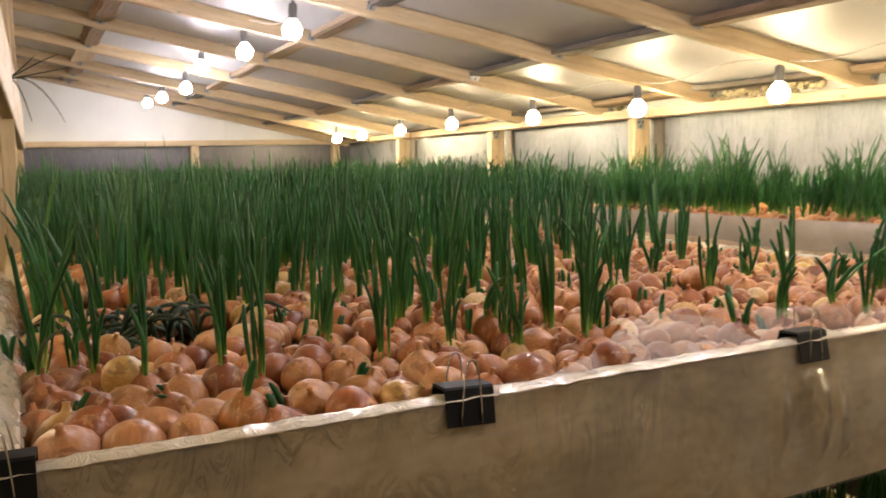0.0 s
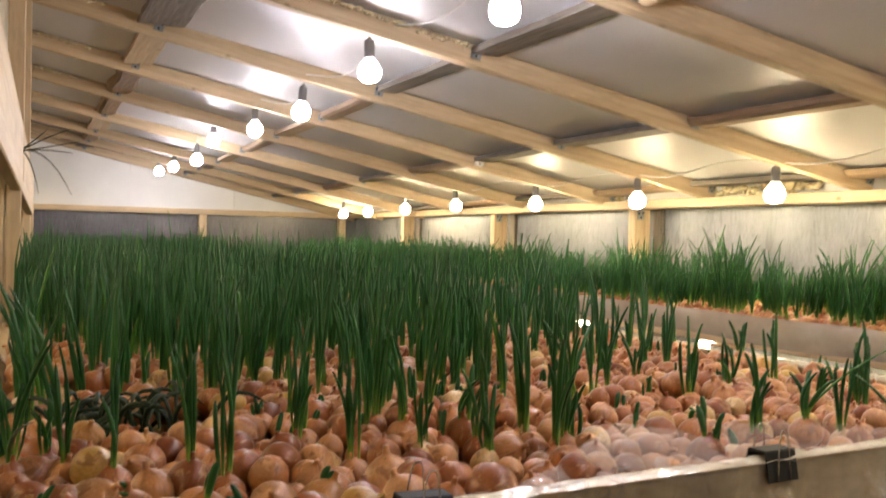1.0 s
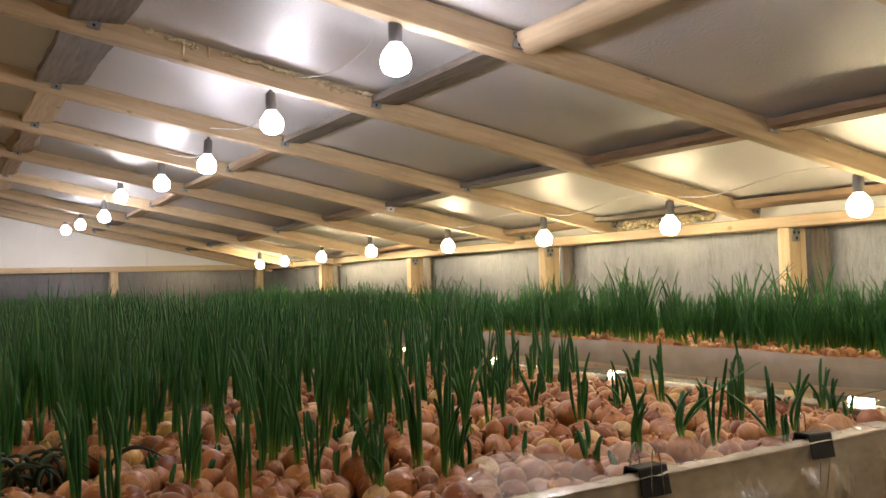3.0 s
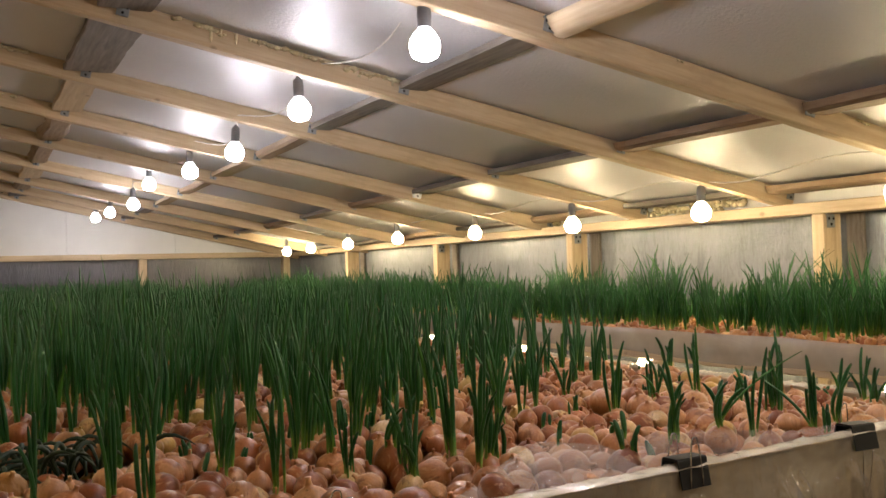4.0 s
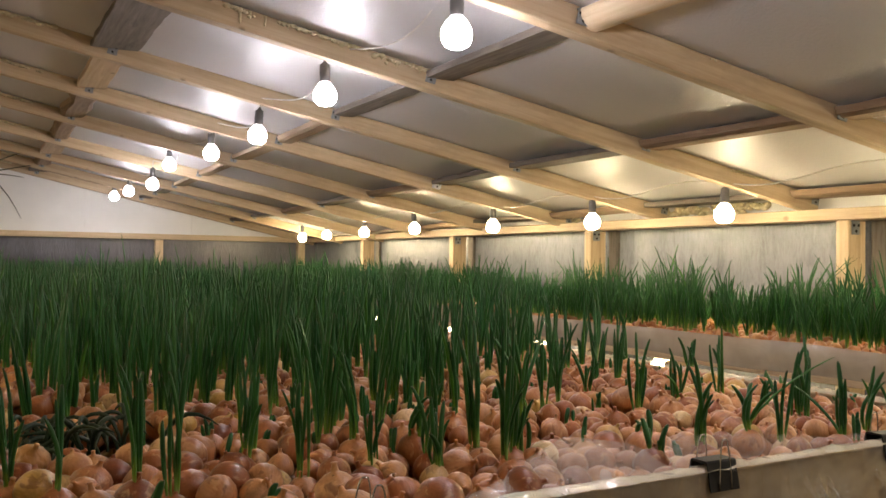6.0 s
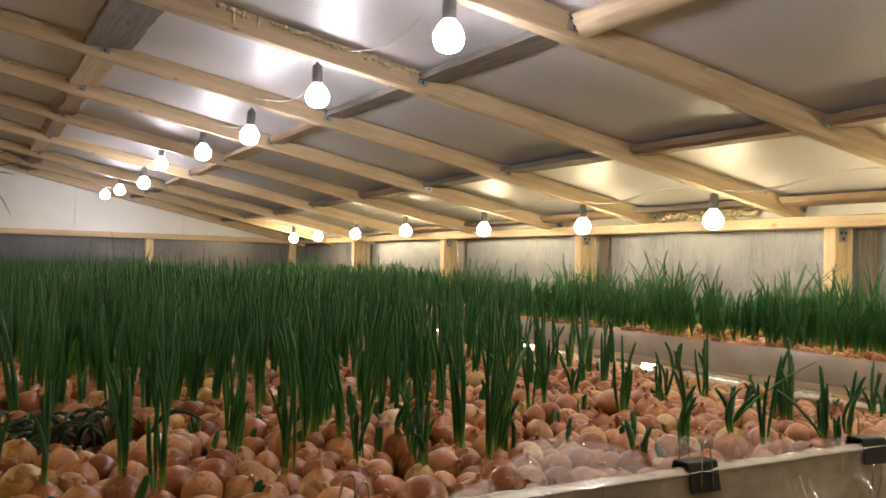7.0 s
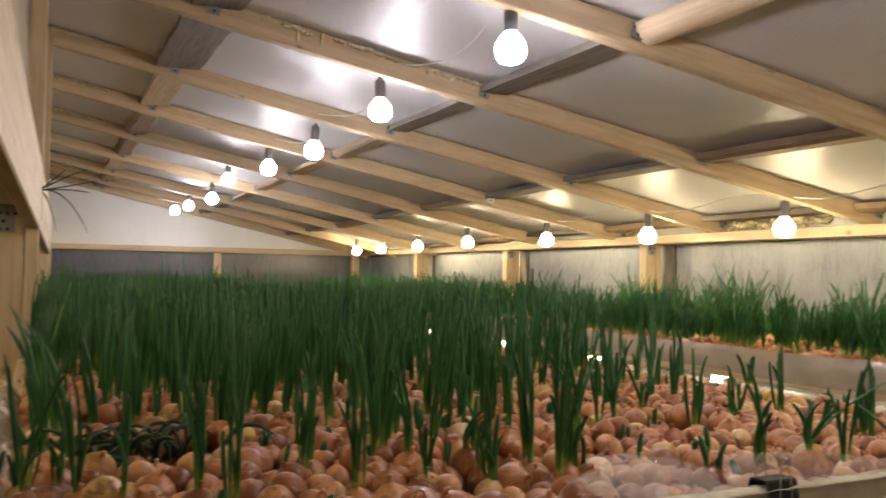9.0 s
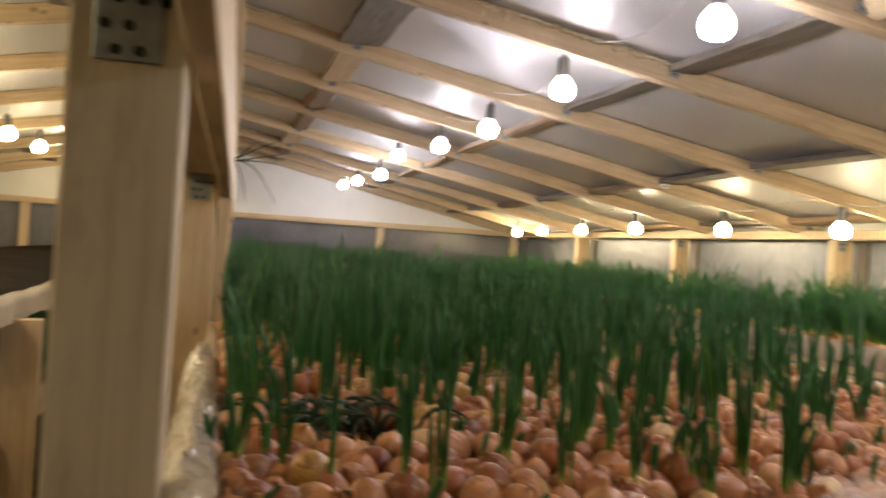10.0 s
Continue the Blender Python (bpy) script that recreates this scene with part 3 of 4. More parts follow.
# ---- onions and leaves ----
def onion_mesh(seed, rings, sides):
    r = random.Random(seed)
    squash, neck, peak = r.uniform(0.84, 1.0), r.uniform(0.0, 0.006), r.uniform(0.0, 0.005)
    prof = []
    for k in range(rings + 1):
        a = math.pi * (0.04 + 0.905 * k / rings)
        rise = max(0.0, -math.cos(a)) ** 3
        prof.append((0.0258 * math.sin(a) * (1 - 0.10 * rise), -0.0255 * squash * math.cos(a) + peak * rise))
    top = prof[-1][1]
    prof += [(0.0036, top + 0.002), (0.0026, top + 0.003 + 0.6 * neck), (0.0034, top + 0.004 + neck)]
    v, q = lathe(prof, sides)
    v = [(x * (1 + 0.10 * noise.noise((x * 22 + seed, y * 22, z * 22))), y * (1 + 0.10 * noise.noise((x * 22, y * 22 + seed, z * 22))), z) for x, y, z in v]
    return np.array(v), q


def leaves(bases, heights, radii, bends, sides=4, segs=5, rng=RNG):
    """Tapered hollow leaves, one row each. bends: the sideways reach of the tip (x, y). Returns verts, faces, along."""
    n = len(bases)
    s = np.array([0, 0.18, 0.42, 0.7, 0.92, 1]) if segs == 5 else np.array([0, 0.12, 0.28, 0.46, 0.64, 0.82, 0.94, 0.985, 1])
    taper = np.array([0.5, 0.8, 1.0, 0.95, 0.58, 0.08]) if segs == 5 else np.interp(s, [0, 0.2, 0.5, 0.78, 0.92, 0.985, 1], [0.5, 0.8, 1, 0.96, 0.78, 0.48, 0.12])
    kink = rng.normal(0, 0.15, (n, 2)) * heights[:, None]
    centre = np.zeros((n, segs + 1, 3))
    centre[:, :, :2] = bases[:, None, :2] + bends[:, None] * (s ** 1.6)[None, :, None] + kink[:, None] * (s * (1 - s))[None, :, None] * 0.5
    centre[:, :, 2] = bases[:, None, 2] + heights[:, None] * (s - 0.12 * s ** 3)[None]
    turn = rng.random(n) * 6.28
    w = turn[:, None] + np.arange(sides)[None] * 2 * np.pi / sides
    ring = np.stack([np.cos(w), np.sin(w), np.zeros_like(w)], -1)
    verts = centre[:, :, None] + (radii[:, None] * taper[None])[:, :, None, None] * ring[:, None]
    along = np.broadcast_to(s[None, :, None], (n, segs + 1, sides)).reshape(-1)
    i = np.arange(segs)[:, None] * sides + np.arange(sides)[None]
    j = np.arange(segs)[:, None] * sides + (np.arange(sides)[None] + 1) % sides
    one = np.stack([i, j, j + sides, i + sides], -1).reshape(-1, 4)
    faces = (one[None] + (np.arange(n) * (segs + 1) * sides)[:, None, None]).reshape(-1, 4)
    return verts.reshape(-1, 3), faces, along


def numpy_mesh(name, verts, faces, mat, along=None):
    me = bpy.data.meshes.new(name)
    k = faces.shape[1]
    me.vertices.add(len(verts))
    me.vertices.foreach_set("co", np.ascontiguousarray(verts, dtype=np.float32).ravel())
    me.loops.add(faces.size)
    me.loops.foreach_set("vertex_index", np.ascontiguousarray(faces, dtype=np.int32).ravel())
    me.polygons.add(len(faces))
    me.polygons.foreach_set("loop_start", np.arange(0, faces.size, k, dtype=np.int32))
    me.polygons.foreach_set("use_smooth", np.ones(len(faces), dtype=bool))
    if along is not None:
        me.attributes.new("along", "FLOAT", "POINT").data.foreach_set("value", np.ascontiguousarray(along, dtype=np.float32))
    me.materials.append(mat)
    me.update(calc_edges=True)
    me.validate()
    return me


def grid_spots(x0, x1, y0, y1, step, jitter):
    out, row, y = [], 0, y0
    while y < y1:
        x = x0 + (row % 2) * step / 2
        while x < x1:
            out.append((x + RNG.normal(0, jitter), y + RNG.normal(0, jitter)))
            x += step
        y += step * 0.866
        row += 1
    return np.array(out)


def growth(x, y):
    """How likely an onion of the large bed has sprouted, and how tall its leaves stand."""
    right = np.clip((x - 0.85) / 0.55, 0, 1)
    far = np.clip((y - 0.05 - 0.45 * right) / (1.25 + 0.3 * right), 0, 1)
    clump = 0.5 + 0.5 * noise.noise((x * 4.1, y * 4.1, 4.0))
    chance = 0.21 + 0.27 * far ** 1.2 + 0.2 * (clump - 0.5)
    tall = (0.14 + 0.085 * np.clip(2.4 * far, 0, 1)) * (0.8 + 0.4 * clump)
    if RNG.random() < 0.5 * (1 - far) ** 2.5:
        tall = 0.035 + 0.05 * RNG.random()
    elif RNG.random() < 0.05:
        tall *= RNG.uniform(1.1, 1.35)
    if open_ground(x, y):
        chance = 0.0
    elif x < 0.62 and y > 0.95:
        chance = max(chance, 0.36)
    elif x < 0.6 and y > 0.4:
        chance, tall = 0.33, 0.85 * tall
    return chance, tall


# plants that stand apart along the front of the bed: x, y, height of the tallest leaf
STANDING = [
    (1.168, 0.124, 0.117), (1.222, 0.094, 0.109), (1.279, 0.078, 0.125), (1.484, 0.197, 0.130), (1.498, 0.227, 0.113),
    (1.368, 0.056, 0.107), (1.395, 0.046, 0.040), (1.432, 0.053, 0.099), (1.693, 0.186, 0.088), (1.632, 0.125, 0.062),
    (1.562, 0.054, 0.050), (1.496, 0.393, 0.130), (1.419, 0.232, 0.058), (1.396, 0.411, 0.090), (1.679, 0.644, 0.084),
    (1.094, 0.175, 0.045), (1.273, 0.367, 0.128), (1.033, 0.084, 0.051), (1.047, 0.084, 0.038), (1.019, 0.201, 0.036),
    (1.192, 0.379, 0.034), (1.297, 0.540, 0.087), (1.098, 0.409, 0.142), (1.147, 0.433, 0.146), (1.034, 0.370, 0.148),
    (0.908, 0.192, 0.068), (0.855, 0.157, 0.171), (0.880, 0.174, 0.102), (0.880, 0.270, 0.165), (1.031, 0.665, 0.139),
    (0.784, 0.229, 0.109), (0.785, 0.272, 0.083), (0.762, 0.171, 0.082),
]
STANDING_BY_POST = [
    (0.222, 0.365, 0.045), (0.249, 0.291, 0.166), (0.274, 0.174, 0.012), (0.302, 0.300, 0.127), (0.284, 0.326, 0.057),
    (0.348, 0.242, 0.111), (0.351, 0.109, 0.026), (0.419, 0.198, 0.133), (0.411, 0.069, 0.053), (0.456, 0.189, 0.143),
    (0.447, 0.062, 0.026), (0.434, 0.059, 0.016), (0.554, 0.287, 0.124), (0.609, 0.216, 0.132), (0.613, 0.118, 0.018),
    (0.705, 0.227, 0.091), (0.556, 0.325, 0.029),
]


def open_ground(x, y):
    """The part of the bed where only the plants listed above grow."""
    return y < float(np.interp(x, [0.3, 0.7, 0.8, 1.0, 1.25, 1.7], [0.30, 0.30, 0.29, 0.44, 0.50, 0.68]))


NEAR_Y = 0.32
spots = grid_spots(0.25, 1.69, 0.044, 7.15, 0.0425, 0.0045)
spots = np.concatenate([grid_spots(0.26, 0.74, 0.048, 0.165, 0.0485, 0.004), spots[(spots[:, 0] > 0.755) | (spots[:, 1] > 0.185)]])
near = spots[spots[:, 1] < NEAR_Y]
far = spots[spots[:, 1] >= NEAR_Y]
far = far[np.hypot((far[:, 0] - 0.40) / 0.11, (far[:, 1] - 0.48) / 0.07) > 1]
planted = np.array(STANDING + STANDING_BY_POST)
near, far = ([p for p in part_of if np.hypot(*(planted[:, :2] - p).T).min() > 0.024] for part_of in (near, far))
far = np.array(far)
BULBS = []
for k in range(7):
    v, q = onion_mesh(k, 9, 14)
    BULBS.append(mesh_of("onion_bulb", v, q, SKIN, True))


def leaf_mesh(seed, tall=0.2, reach=0.05):
    """One upright hollow leaf with a blunt tip."""
    r = np.random.default_rng(seed)
    v, q, a = leaves(np.zeros((1, 3)), np.array([tall]), np.array([r.uniform(0.0025, 0.0036)]), r.normal(0, reach, (1, 2)) * tall, 6, 8, r)
    return numpy_mesh("leaf", v, q, LEAF, a)


LEAVES = [leaf_mesh(100 + k) for k in range(14)]
TIPS = [leaf_mesh(200 + k, 0.045, 0.10) for k in range(8)]
CURVED = [leaf_mesh(300 + k, 0.2, 0.34) for k in range(8)]
for x, y, tall in [(*p, 0.0) for p in near] + STANDING + STANDING_BY_POST:
    k = int(RNG.integers(7))
    size = RNG.uniform(0.78, 1.16) * (1.05 if x < 0.75 and y < 0.18 else 0.87)
    z = 1.170 + 0.022 * RNG.random() + 0.014 * noise.noise((x * 9, y * 9, 0))
    lean = RNG.normal(0, 8, 2) if tall else RNG.normal(0, 22, 2) if RNG.random() < 0.45 else RNG.normal(0, 60, 2)
    if not tall and RNG.random() < 0.10 and abs(lean).max() < 30:
        tall = 0.012 + 0.02 * RNG.random()
    words = "brown-skinned onion bulb with green sprouting leaves" if tall else "brown-skinned onion bulb, dry and not yet sprouted"
    ob = tagged(new("onion", BULBS[k]), words, "onion", "onions in the rack bed")
    m = pose(x, y, z, lean[0], lean[1], RNG.uniform(0, 360)) @ Matrix.Diagonal((size, size, size, 1))
    ob.matrix_basis = m
    if not tall:
        continue
    short = tall < 0.055
    side = RNG.normal(0, 2.0, 2) + ((0, -5) if x < 0.27 else (0, 0))
    foot = m @ Vector((0, 0, 0.018))
    reach = 1.2 + tall - foot.z
    for j in range(int(RNG.integers(2, 4)) if short else int(RNG.integers(5, 8))):
        high = reach * (1.0 if j == 0 else RNG.uniform(0.5, 0.97))
        if short:
            lf = new("leaf", TIPS[int(RNG.integers(8))])
            h, thick = high / 0.045, RNG.uniform(0.9, 1.3)
        else:
            lf = new("leaf", CURVED[int(RNG.integers(8))] if RNG.random() < (0.4 if x < 0.27 else 0.03) else LEAVES[int(RNG.integers(14))])
            h, thick = high / 0.2 / 0.88, RNG.uniform(0.62, 0.95) if x < 0.72 else RNG.uniform(0.8, 1.2)
        lf.parent = ob
        at = foot + Vector((*RNG.normal(0, 0.004, 2), 0))
        tip = side + RNG.normal(0, 1.5, 2)
        lf.matrix_basis = m.inverted() @ pose(*at, tip[0], tip[1], RNG.uniform(0, 360)) @ Matrix.Diagonal((thick, thick, h, 1))


def many_onions(name, pts, z0, rings, sides, label):
    shapes = [onion_mesh(40 + k, rings, sides) for k in range(5)]
    V, F, base = [], [], 0
    for x, y in pts:
        v, q = shapes[int(RNG.integers(5))]
        m = np.array(pose(0, 0, 0, RNG.normal(0, 35), RNG.normal(0, 35), RNG.uniform(0, 360)).to_3x3()) * RNG.uniform(0.78, 1.16) * 0.87
        V.append(v @ m.T + (x, y, z0 + 0.02 * RNG.random() + 0.012 * noise.noise((x * 9, y * 9, 0))))
        F += [tuple(i + base for i in f) for f in q]
        base += len(v)
    return tagged(put(name, mesh_of(name, np.concatenate(V), F, SKIN, True)), label, "onions", "", "stuff")


many_onions("onion_layer", far[far[:, 1] < 1.8], 1.178, 8, 12, "brown onion bulbs packed side by side in the bed")
many_onions("onion_layer", far[far[:, 1] >= 1.8], 1.178, 5, 8, "brown onion bulbs packed side by side in the bed")
under = grid_spots(0.25, 1.69, 0.05, 1.6, 0.05, 0.006)
under = under[np.hypot((under[:, 0] - 0.40) / 0.09, (under[:, 1] - 0.48) / 0.05) > 1]
many_onions("onion_layer", under, 1.126, 6, 9, "lower layer of onion bulbs seen in the gaps")


def meadow(name, pts, z, chance_tall, per, label, radius=(0.0023, 0.0035), lean=0.075):
    B, H, R, D = [], [], [], []
    for x, y in pts:
        chance, tall = chance_tall(x, y)
        if RNG.random() > chance:
            continue
        n = int(RNG.integers(per[0], per[1] + 1))
        n = max(1, n - 2) if RNG.random() < 0.4 else n
        h = tall * RNG.uniform(0.45, 1.1, n) * RNG.uniform(0.7, 1.2)
        B.append(np.c_[x + RNG.normal(0, 0.0032, n), y + RNG.normal(0, 0.0032, n), np.full(n, z)])
        H.append(h)
        R.append(RNG.uniform(*radius, n))
        D.append((RNG.normal(0, 0.7 * lean, (n, 2)) + RNG.normal(0, 0.7 * lean, (1, 2)) + ((-0.12, 0) if x < 0.36 and y < 0.6 else (0, 0))) * h[:, None])
    v, q, a = leaves(np.concatenate(B), np.concatenate(H), np.concatenate(R), np.concatenate(D))
    return tagged(put(name, numpy_mesh(name, v, q, LEAF, a)), label, "leaves", "", "stuff")


meadow("onion_leaves", far, 1.19, growth, (4, 7), "dense upright dark green onion leaves growing from the bed", (0.0026, 0.0041))
meadow("onion_leaves", far[(far[:, 1] < 1.1) & (far[:, 0] > 0.55)], 1.195, lambda x, y: (0.14, 0.04), (1, 2), "short dark green sprout tips among the onions", (0.0026, 0.0036))
heap = grid_spots(0.26, 0.42, 0.72, 1.05, 0.046, 0.006)
many_onions("onion_layer", heap, 1.212, 8, 12, "onion bulbs heaped higher beside the film-covered rim")
bed2 = grid_spots(2.525, 3.10, 0.04, 7.15, 0.046, 0.006)
many_onions("onion_layer", bed2, 1.178, 6, 9, "brown onion bulbs at the foot of the green leaves")
meadow("onion_leaves", bed2, 1.20, lambda x, y: ((0.66 if abs(y - 1.16) > 0.05 + 0.05 * RNG.random() or x > 2.66 else 0.15), 0.155 + 0.12 * max(0.0, 0.5 + noise.noise((x * 2.5, y * 2.6, 9.0))) + 0.04 * noise.noise((x * 9, y * 9, 1.0)) + 0.05 * noise.noise((x * 21, y * 21, 3.0)) + 0.05 * float(np.clip((0.8 - y) / 0.3, 0, 1))), (5, 9), "bright green onion leaves growing along the side wall", (0.0023, 0.0038), 0.16)
many_onions("onion_layer", grid_spots(2.535, 2.68, 1.08, 1.25, 0.05, 0.014), 1.188, 6, 9, "dry brown bulbs heaped in a bare patch of the wall bed")
low = grid_spots(0.25, 1.68, 0.1, 1.6, 0.06, 0.01)
meadow("onion_leaves", low, 0.70, lambda x, y: (0.9, 0.26), (4, 6), "green onion leaves growing in the lower tier")
low = grid_spots(2.53, 3.1, 0.1, 5.5, 0.06, 0.01)
meadow("onion_leaves", low, 0.64, lambda x, y: (0.9, 0.24), (4, 6), "green onion leaves growing in the lower tier by the wall")
low = grid_spots(-1.6, -0.46, 2.1, 4.9, 0.06, 0.01)
meadow("onion_leaves", low, 0.78, lambda x, y: (0.9, 0.29), (4, 6), "green onion leaves growing in the lower tier across the aisle")


# ---- film on the beds ----
def film(name, nu, nv, where, mat, label):
    v, q = sheet(nu, nv, where)
    return tagged(put(name, mesh_of(name, v, q, mat, True)), label, "plastic film", "film on the beds")


POUCHES = [(RNG.choice((0.28, 1.02, 1.07, 1.22, 1.38, 1.46, 1.55, 1.66)) + RNG.normal(0, 0.03), RNG.uniform(1.085, 1.155), RNG.normal(0, 0.14)) for k in range(34)]


def front_sheet(u, v):
    low = min(1.0, max(0.0, (v - 0.10) / 0.2))
    loose = max(0.0, 0.3 + noise.noise((u * 5, 1, 1)))
    x, z = 0.19 + 1.54 * u, 1.196 - 0.185 * v
    fold = 0.0
    for px, pz, tilt in POUCHES:
        dx = (x - px - tilt * (z - pz) - 8.0 * tilt * (z - pz) ** 2) / 0.0048
        if abs(dx) < 3:
            fold += math.exp(-dx * dx - ((z - pz) / 0.038) ** 2)
    if z > 1.16:
        low *= min(1.0, max(0.0, (min(abs(x - c) for c in (0.215, 0.602, 1.063, 1.408)) - 0.03) / 0.03))
    return (x, -0.004 - low * (0.014 * math.sin(math.pi * v) * loose + 0.015 * min(1.3, fold)), z)


film("front_film", 760, 44, front_sheet, FILM_BOARD, "clear shiny film stretched down the bed's front board")
film("rim_film", 160, 8, lambda u, v: (0.19 + 1.54 * u, -0.006 + (0.027 + 0.05 * max(0.0, u - 0.8) / 0.2) * v, 1.1975 + (0.004 + 0.004 * noise.noise((u * 40, 2, 3))) * math.sin(math.pi * v) + 0.002 * noise.noise((u * 90, v * 3, 0))), FILM_WHITE, "bright crumpled fold of film along the bed's front rim")
film("left_film", 16, 160, lambda u, v: (0.172 + 0.06 * u + 0.007 * noise.noise((u * 4, v * 45, 8)), 0.02 + 1.05 * v, 1.16 + 0.058 * math.sin(math.pi * (0.12 + 0.76 * u)) + 0.014 * noise.noise((u * 4, v * 34, 3)) + 0.007 * noise.noise((u * 9, v * 90, 5)) + 0.012 * v), FILM_BUNCH, "bunched shiny film over the side rim of the bed")


def flap(u, v):
    x = 0.53 + 0.475 * u
    reach = float(np.interp(x, [0.53, 0.69, 0.80, 0.93, 0.97, 1.005], [0.008, 0.020, 0.045, 0.135, 0.075, 0.02]))
    return (x, reach * v, 1.1995 + 0.024 * min(1.0, max(0.0, reach * v - 0.026) / 0.03) + 0.003 * v * noise.noise((u * 5, v * 2, 2)))


def second_flap(u, v):
    x = 1.01 + 0.75 * u
    reach = float(np.interp(x, [1.01, 1.055, 1.16, 1.32, 1.76], [0.03, 0.088, 0.055, 0.035, 0.03]))
    return (x, reach * v, 1.1995 + 0.022 * min(1.0, max(0.0, reach * v - 0.026) / 0.03) + 0.003 * v * noise.noise((u * 6, v * 2, 7)))


film("film_flap", 50, 16, flap, FILM, "loose clear film flap lying over the first onions")
film("film_flap", 60, 12, second_flap, FILM, "loose clear film flap folded over the front rim")
film("bed_film", 8, 140, lambda u, v: (2.486 - 0.004 * abs(noise.noise((u * 3, v * 60, 5))) - 0.006 * math.sin(math.pi * u) * (1 + noise.noise((v * 19, u, 6))), 7.2 * v, 1.206 - (0.088 + 0.016 * noise.noise((v * 9, 3, 3))) * u + 0.006 * noise.noise((v * 25, 0, 2))), FILM_GREY, "grey wrinkled film covering the side of the wall bed")
film("rim_film", 6, 420, lambda u, v: (1.715 + 0.04 * u, 2.4 * v, 1.1985 + 0.006 * math.sin(math.pi * u) + 0.003 * noise.noise((v * 270, u * 3, 5))), FILM_WHITE, "shiny film fold on the far side rim of the bed")
film("rim_film", 8, 90, lambda u, v: (-0.425 + 0.028 * math.sin(0.5 * math.pi * min(1, 3 * u)) + 0.012 * u, 2.0 + 5.0 * v, 1.212 - 0.085 * u + 0.012 * noise.noise((v * 22, u * 2, 5))), FILM_WHITE, "white film hanging over the rim of the empty bed")


# ---- binder clips ----
def clip(flipped):
    c = tagged(new("binder_clip"), "black binder clip with wire handles gripping film to the rim" if not flipped else "black binder clip with its wire handle hanging down the board", "binder clip", "binder clips")
    prof = [(-0.013, 0.0105), (-0.011, 0.0125), (0.011, 0.0125), (0.013, 0.0105), (0.0200, -0.023), (0.0185, -0.023), (0.0115, 0.0095), (-0.0115, 0.0095), (-0.0185, -0.023), (-0.0200, -0.023)]
    v = [(s * 0.0255, y, z) for s in (-1, 1) for y, z in prof]
    n = len(prof)
    q = [(i, (i + 1) % n, n + (i + 1) % n, n + i) for i in range(n)]
    q += [tuple(range(n))[::-1], tuple(range(n, 2 * n))]
    put("body", mesh_of("body", v, q, BLACK), c, None, "black sprung steel body")
    for s in (-1, 1):
        pts = []
        for k in range(25):
            u = k / 24
            a = abs(2 * u - 1)
            w = math.copysign(0.011 * (1 - (1 - a) ** 2) ** 0.5 * (0.45 + 0.55 * a) if a < 0.999 else 0.011, u - 0.5)
            h = 0.060 * (1 - a ** 2.2)
            z = -0.022 + h if not (flipped and s == -1) else -0.022 - h
            pts.append((w, s * (0.0203 - 0.06 * h), z))
        v, q = tube(pts, 0.0009, 6)
        put("handle", mesh_of("handle", v, q, WIRE, True), c, None, "bent wire handle")
    return c


clip(False).matrix_basis = pose(0.602, 0.011, 1.196, 0, 3, 0)
clip(False).matrix_basis = pose(1.063, 0.011, 1.196, 0, 1, 2)
clip(True).matrix_basis = pose(1.408, 0.011, 1.197, 0, 2, -2)
clip(False).matrix_basis = pose(0.215, 0.011, 1.197, 0, 0, -4)


# ---- small things ----
def blobs(points, radius, seed):
    """A lumpy bead of foam along points, in one bmesh."""
    b = bmesh.new()
    r = random.Random(seed)
    for p in points:
        q = r.uniform(0.6, 1.3) * radius
        bmesh.ops.create_icosphere(b, subdivisions=1, radius=q, matrix=Matrix.Translation(p) @ Matrix.Diagonal((1.4, 0.8, 0.9, 1)))
    for v in b.verts:
        v.co += 0.35 * radius * Vector(noise.noise_vector(v.co * 60))
    for f in b.faces:
        f.smooth = True
    return b


for i, y in enumerate(RAFTER_Y[4:]):
    spans = ((1.66, 2.1), (2.55, 3.05)) if i == 0 else ((0.27, 0.45), (0.85, 1.56), (2.78, 3.02)) if i == 1 else ((0.27, 0.52), (1.30 + 0.1 * i, 1.45 + 0.1 * i), (2.72, 3.0))
    for lo, hi in spans:
        n = int((hi - lo) / 0.013)
        pts = []
        for k in range(n):
            x = lo + (hi - lo) * k / n
            if noise.noise((x * 14, y, 3)) > (0.25 if i == 0 and lo > 1.6 else -0.35):
                pts.append((x, y + skew(x, y) - 0.030, rafter_z(x, y) + RAFTER_H - 0.008 - 0.007 * RNG.random() - (0.016 * RNG.random() if 0.5 < lo < 0.9 and noise.noise((x * 9, y, 8)) > 0.2 else 0)))
        if pts:
            tagged(part("foam_bead", blobs(pts, 0.0085 if lo < 0.9 else 0.005, i * 9 + int(lo * 10)), FOAM, None), "pale yellow foam squeezed out along a rafter's top edge", "foam", "foam beads", "stuff")
for y0, y1 in ((1.72, 2.32), (3.02, 3.2)):
    pts = [(3.215 + 0.03 * RNG.random(), y0 + (y1 - y0) * k / 60, 1.678 + 0.04 * RNG.random()) for k in range(60)]
    tagged(part("foam_bead", blobs(pts, 0.016, int(y0 * 10)), FOAM, None), "lumpy yellow foam filling the gap above the wall rail", "foam", "foam beads", "stuff")

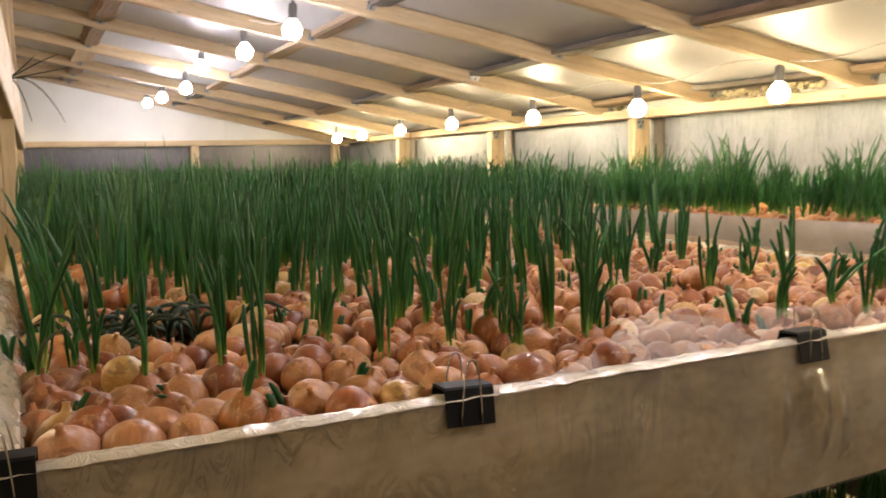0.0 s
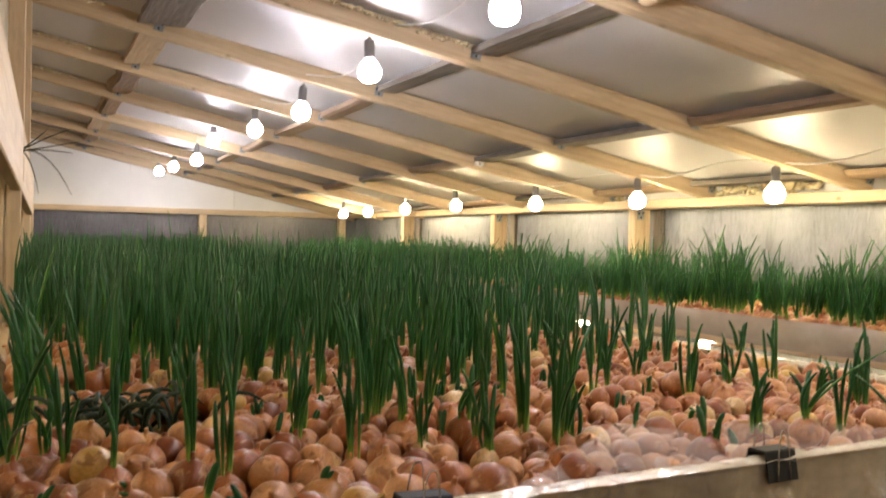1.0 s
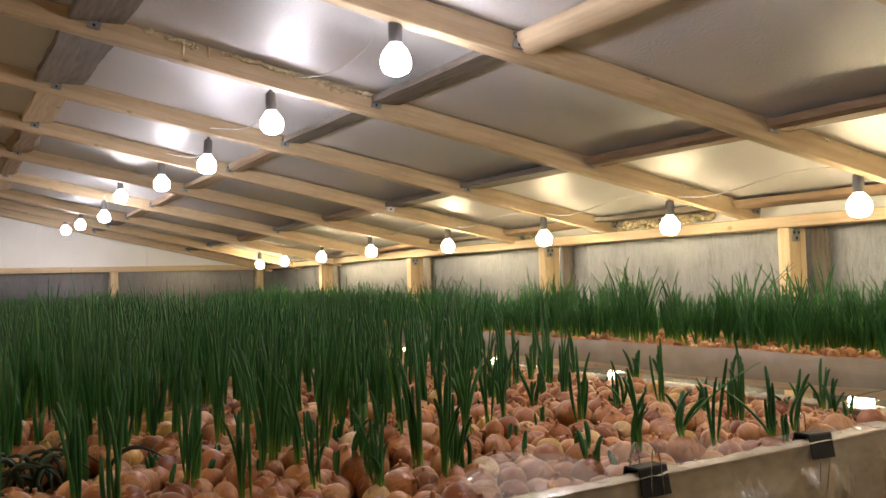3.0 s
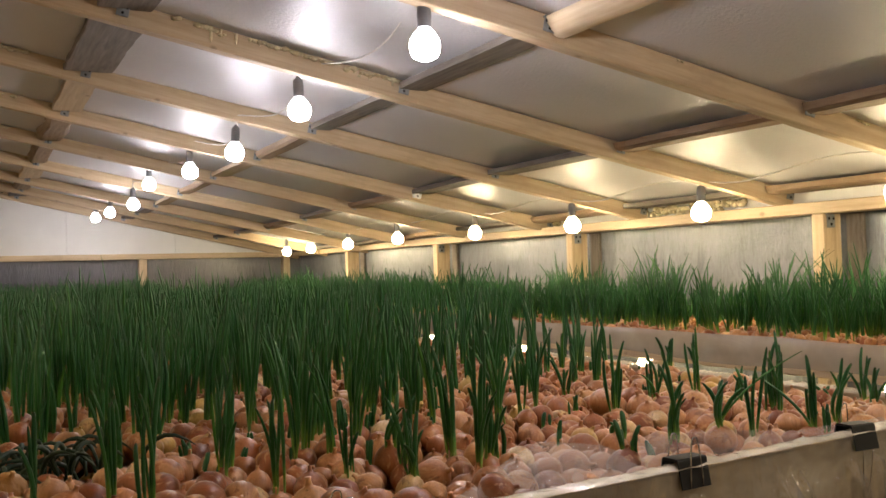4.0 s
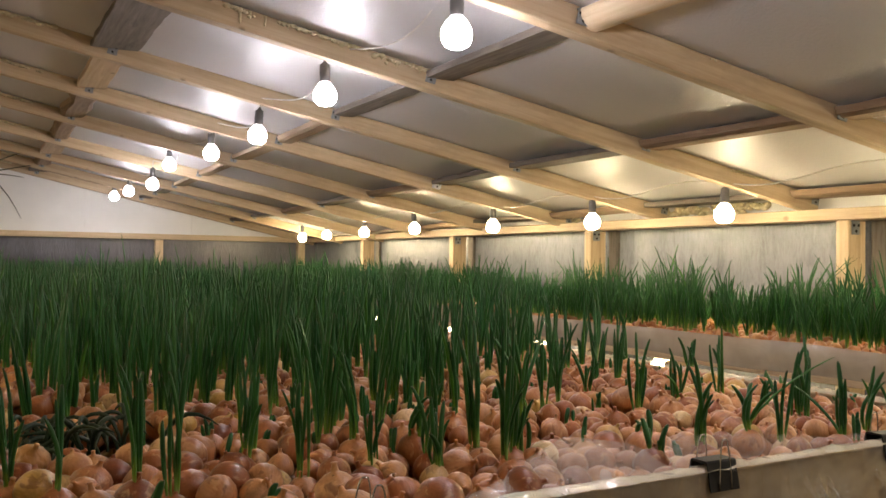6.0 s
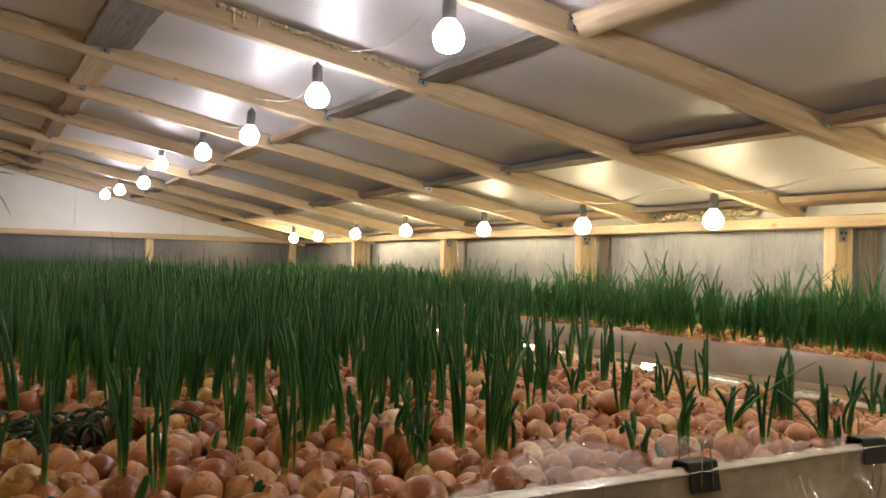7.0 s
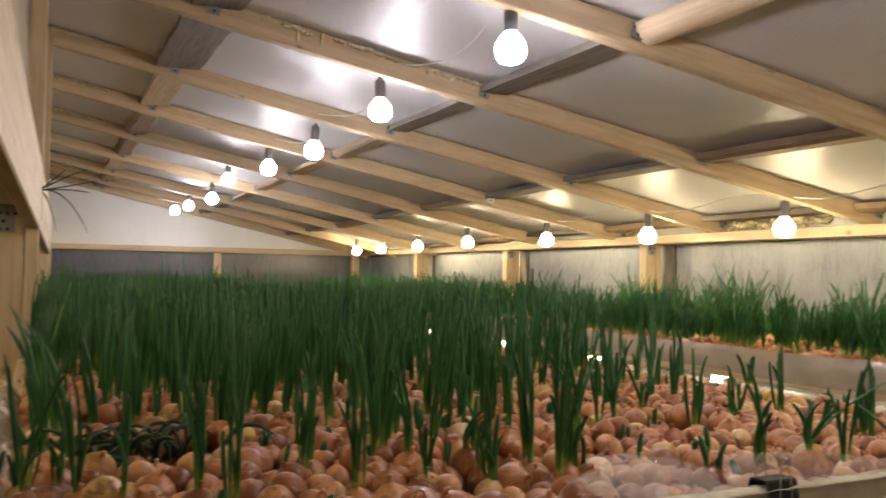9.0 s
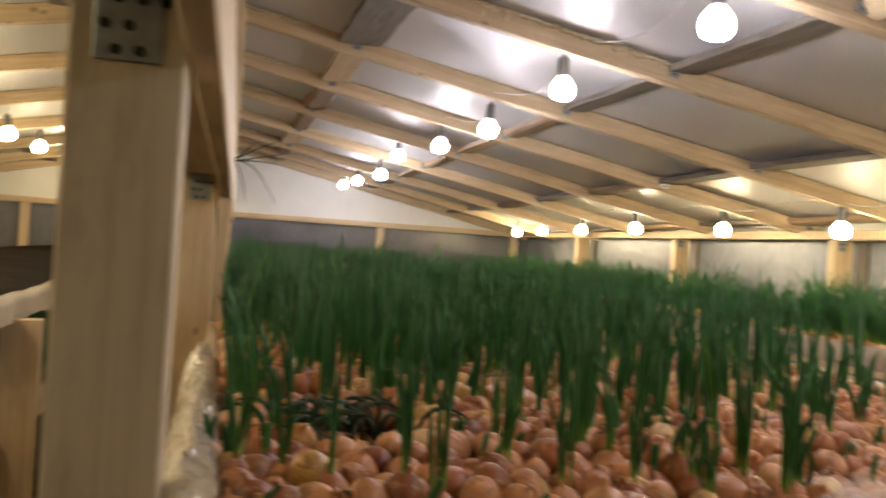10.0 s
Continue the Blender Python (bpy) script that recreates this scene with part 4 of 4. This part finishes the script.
y = RAFTER_Y[5]
for x, l, r in ((0.955, 0.05, 0.006), (0.985, 0.025, 0.005), (1.03, 0.034, 0.0055), (1.10, 0.02, 0.004), (1.40, 0.022, 0.0045), (1.45, 0.03, 0.005), (1.50, 0.018, 0.004), (1.53, 0.026, 0.005)):
    top = Vector((x, y + skew(x, y) - 0.0285, rafter_z(x, y) + RAFTER_H - 0.004))
    v, q = tube([top + Vector((0.004 * noise.noise((x * 90, k, 1)), -0.003 * noise.noise((x * 70, k, 4)), -l * k / 6)) for k in range(7)], [r * w for w in (1.3, 1.0, 0.85, 0.7, 0.75, 0.7, 0.25)], 7)
    tagged(put("foam_drip", mesh_of("foam_drip", v, q, FOAM, True)), "pale drip of hardened foam hanging from a rafter's edge", "foam", "foam drips")

box = tagged(new("junction_box"), "small white junction box on a rafter", "junction box")
box.matrix_basis = pose(2.40, 3.325 + skew(2.40, 3.3) - 0.03, rafter_z(2.40, 3.3) + 0.035, 0, 12, -8)
part("body", block((0.045, 0.025, 0.04), 0.004), WHITE, box)
for x, z in ((-0.011, 0.008), (0.011, 0.008), (0.0, -0.010)):
    v, q = lathe([(0.005, 0), (0.005, 0.003)], 8)
    put("knockout", mesh_of("knockout", v, q, HOLE), box, pose(x, -0.012, z, 90), "dark round knock-out")

# a withered shoot caught on the ridge boards
shoot = tagged(new("withered_shoot"), "withered dark onion shoot hanging from the ridge boards", "dried plant")
shoot.location = (0.242, 1.95, 1.672)
for k, (dx, dy, up, drop) in enumerate(((0.13, -0.05, 0.045, 0.02), (0.14, 0.0, 0.012, -0.012), (0.16, 0.03, 0.02, 0.02), (0.135, -0.02, 0.02, -0.14), (0.05, -0.03, 0.0, -0.12), (0.07, -0.05, 0.03, 0.03))):
    pts = [(dx * u, dy * u, up * math.sin(math.pi * 0.5 * u) + drop * u ** 2.2) for u in (0, 0.15, 0.3, 0.45, 0.6, 0.75, 0.9, 1)]
    v, q = tube(pts, [0.0022, 0.0022, 0.002, 0.002, 0.0018, 0.0016, 0.0012, 0.0005], 5)
    put("stalk", mesh_of("stalk", v, q, DRY, True), shoot)

# seams of the gable
for x in (1.10, 2.04, 0.28, -0.6):
    timber("gable_seam", (x, BACK + 0.018, 1.672), (x, BACK + 0.018, rafter_z(x, 7.2) if x > 0.2 else 2.1), 0.002, 0.006, WHITE, "thin seam between white gable sheets", "seam", "gable seams")

# a limp dark bunch of fallen leaves
bunch = tagged(new("fallen_leaves"), "limp dark green leaves fallen over among the onions", "leaves")
bunch.location = (0.38, 0.50, 1.168)
for k in range(44):
    a, l, rise = RNG.uniform(0, 6.28), RNG.uniform(0.04, 0.10), RNG.uniform(0.03, 0.09)
    ox, oy = RNG.normal(0, 0.045), RNG.normal(0, 0.030)
    droop = RNG.uniform(0.2, 0.75)
    pts = [(ox + math.cos(a + 0.4 * u) * l * u ** 1.3, oy + math.sin(a + 0.4 * u) * 0.7 * l * u ** 1.3, 0.008 + rise * (2.2 * u - (1.2 + droop) * u * u)) for u in (0, 0.15, 0.3, 0.45, 0.6, 0.75, 0.9, 1)]
    pts = [(x, y, max(0.004, z)) for x, y, z in pts]
    v, q = tube(pts, [0.0018, 0.0024, 0.0032, 0.0036, 0.0034, 0.0028, 0.0016, 0.0005], 6)
    put("leaf", mesh_of("leaf", v, q, LIMP, True), bunch)
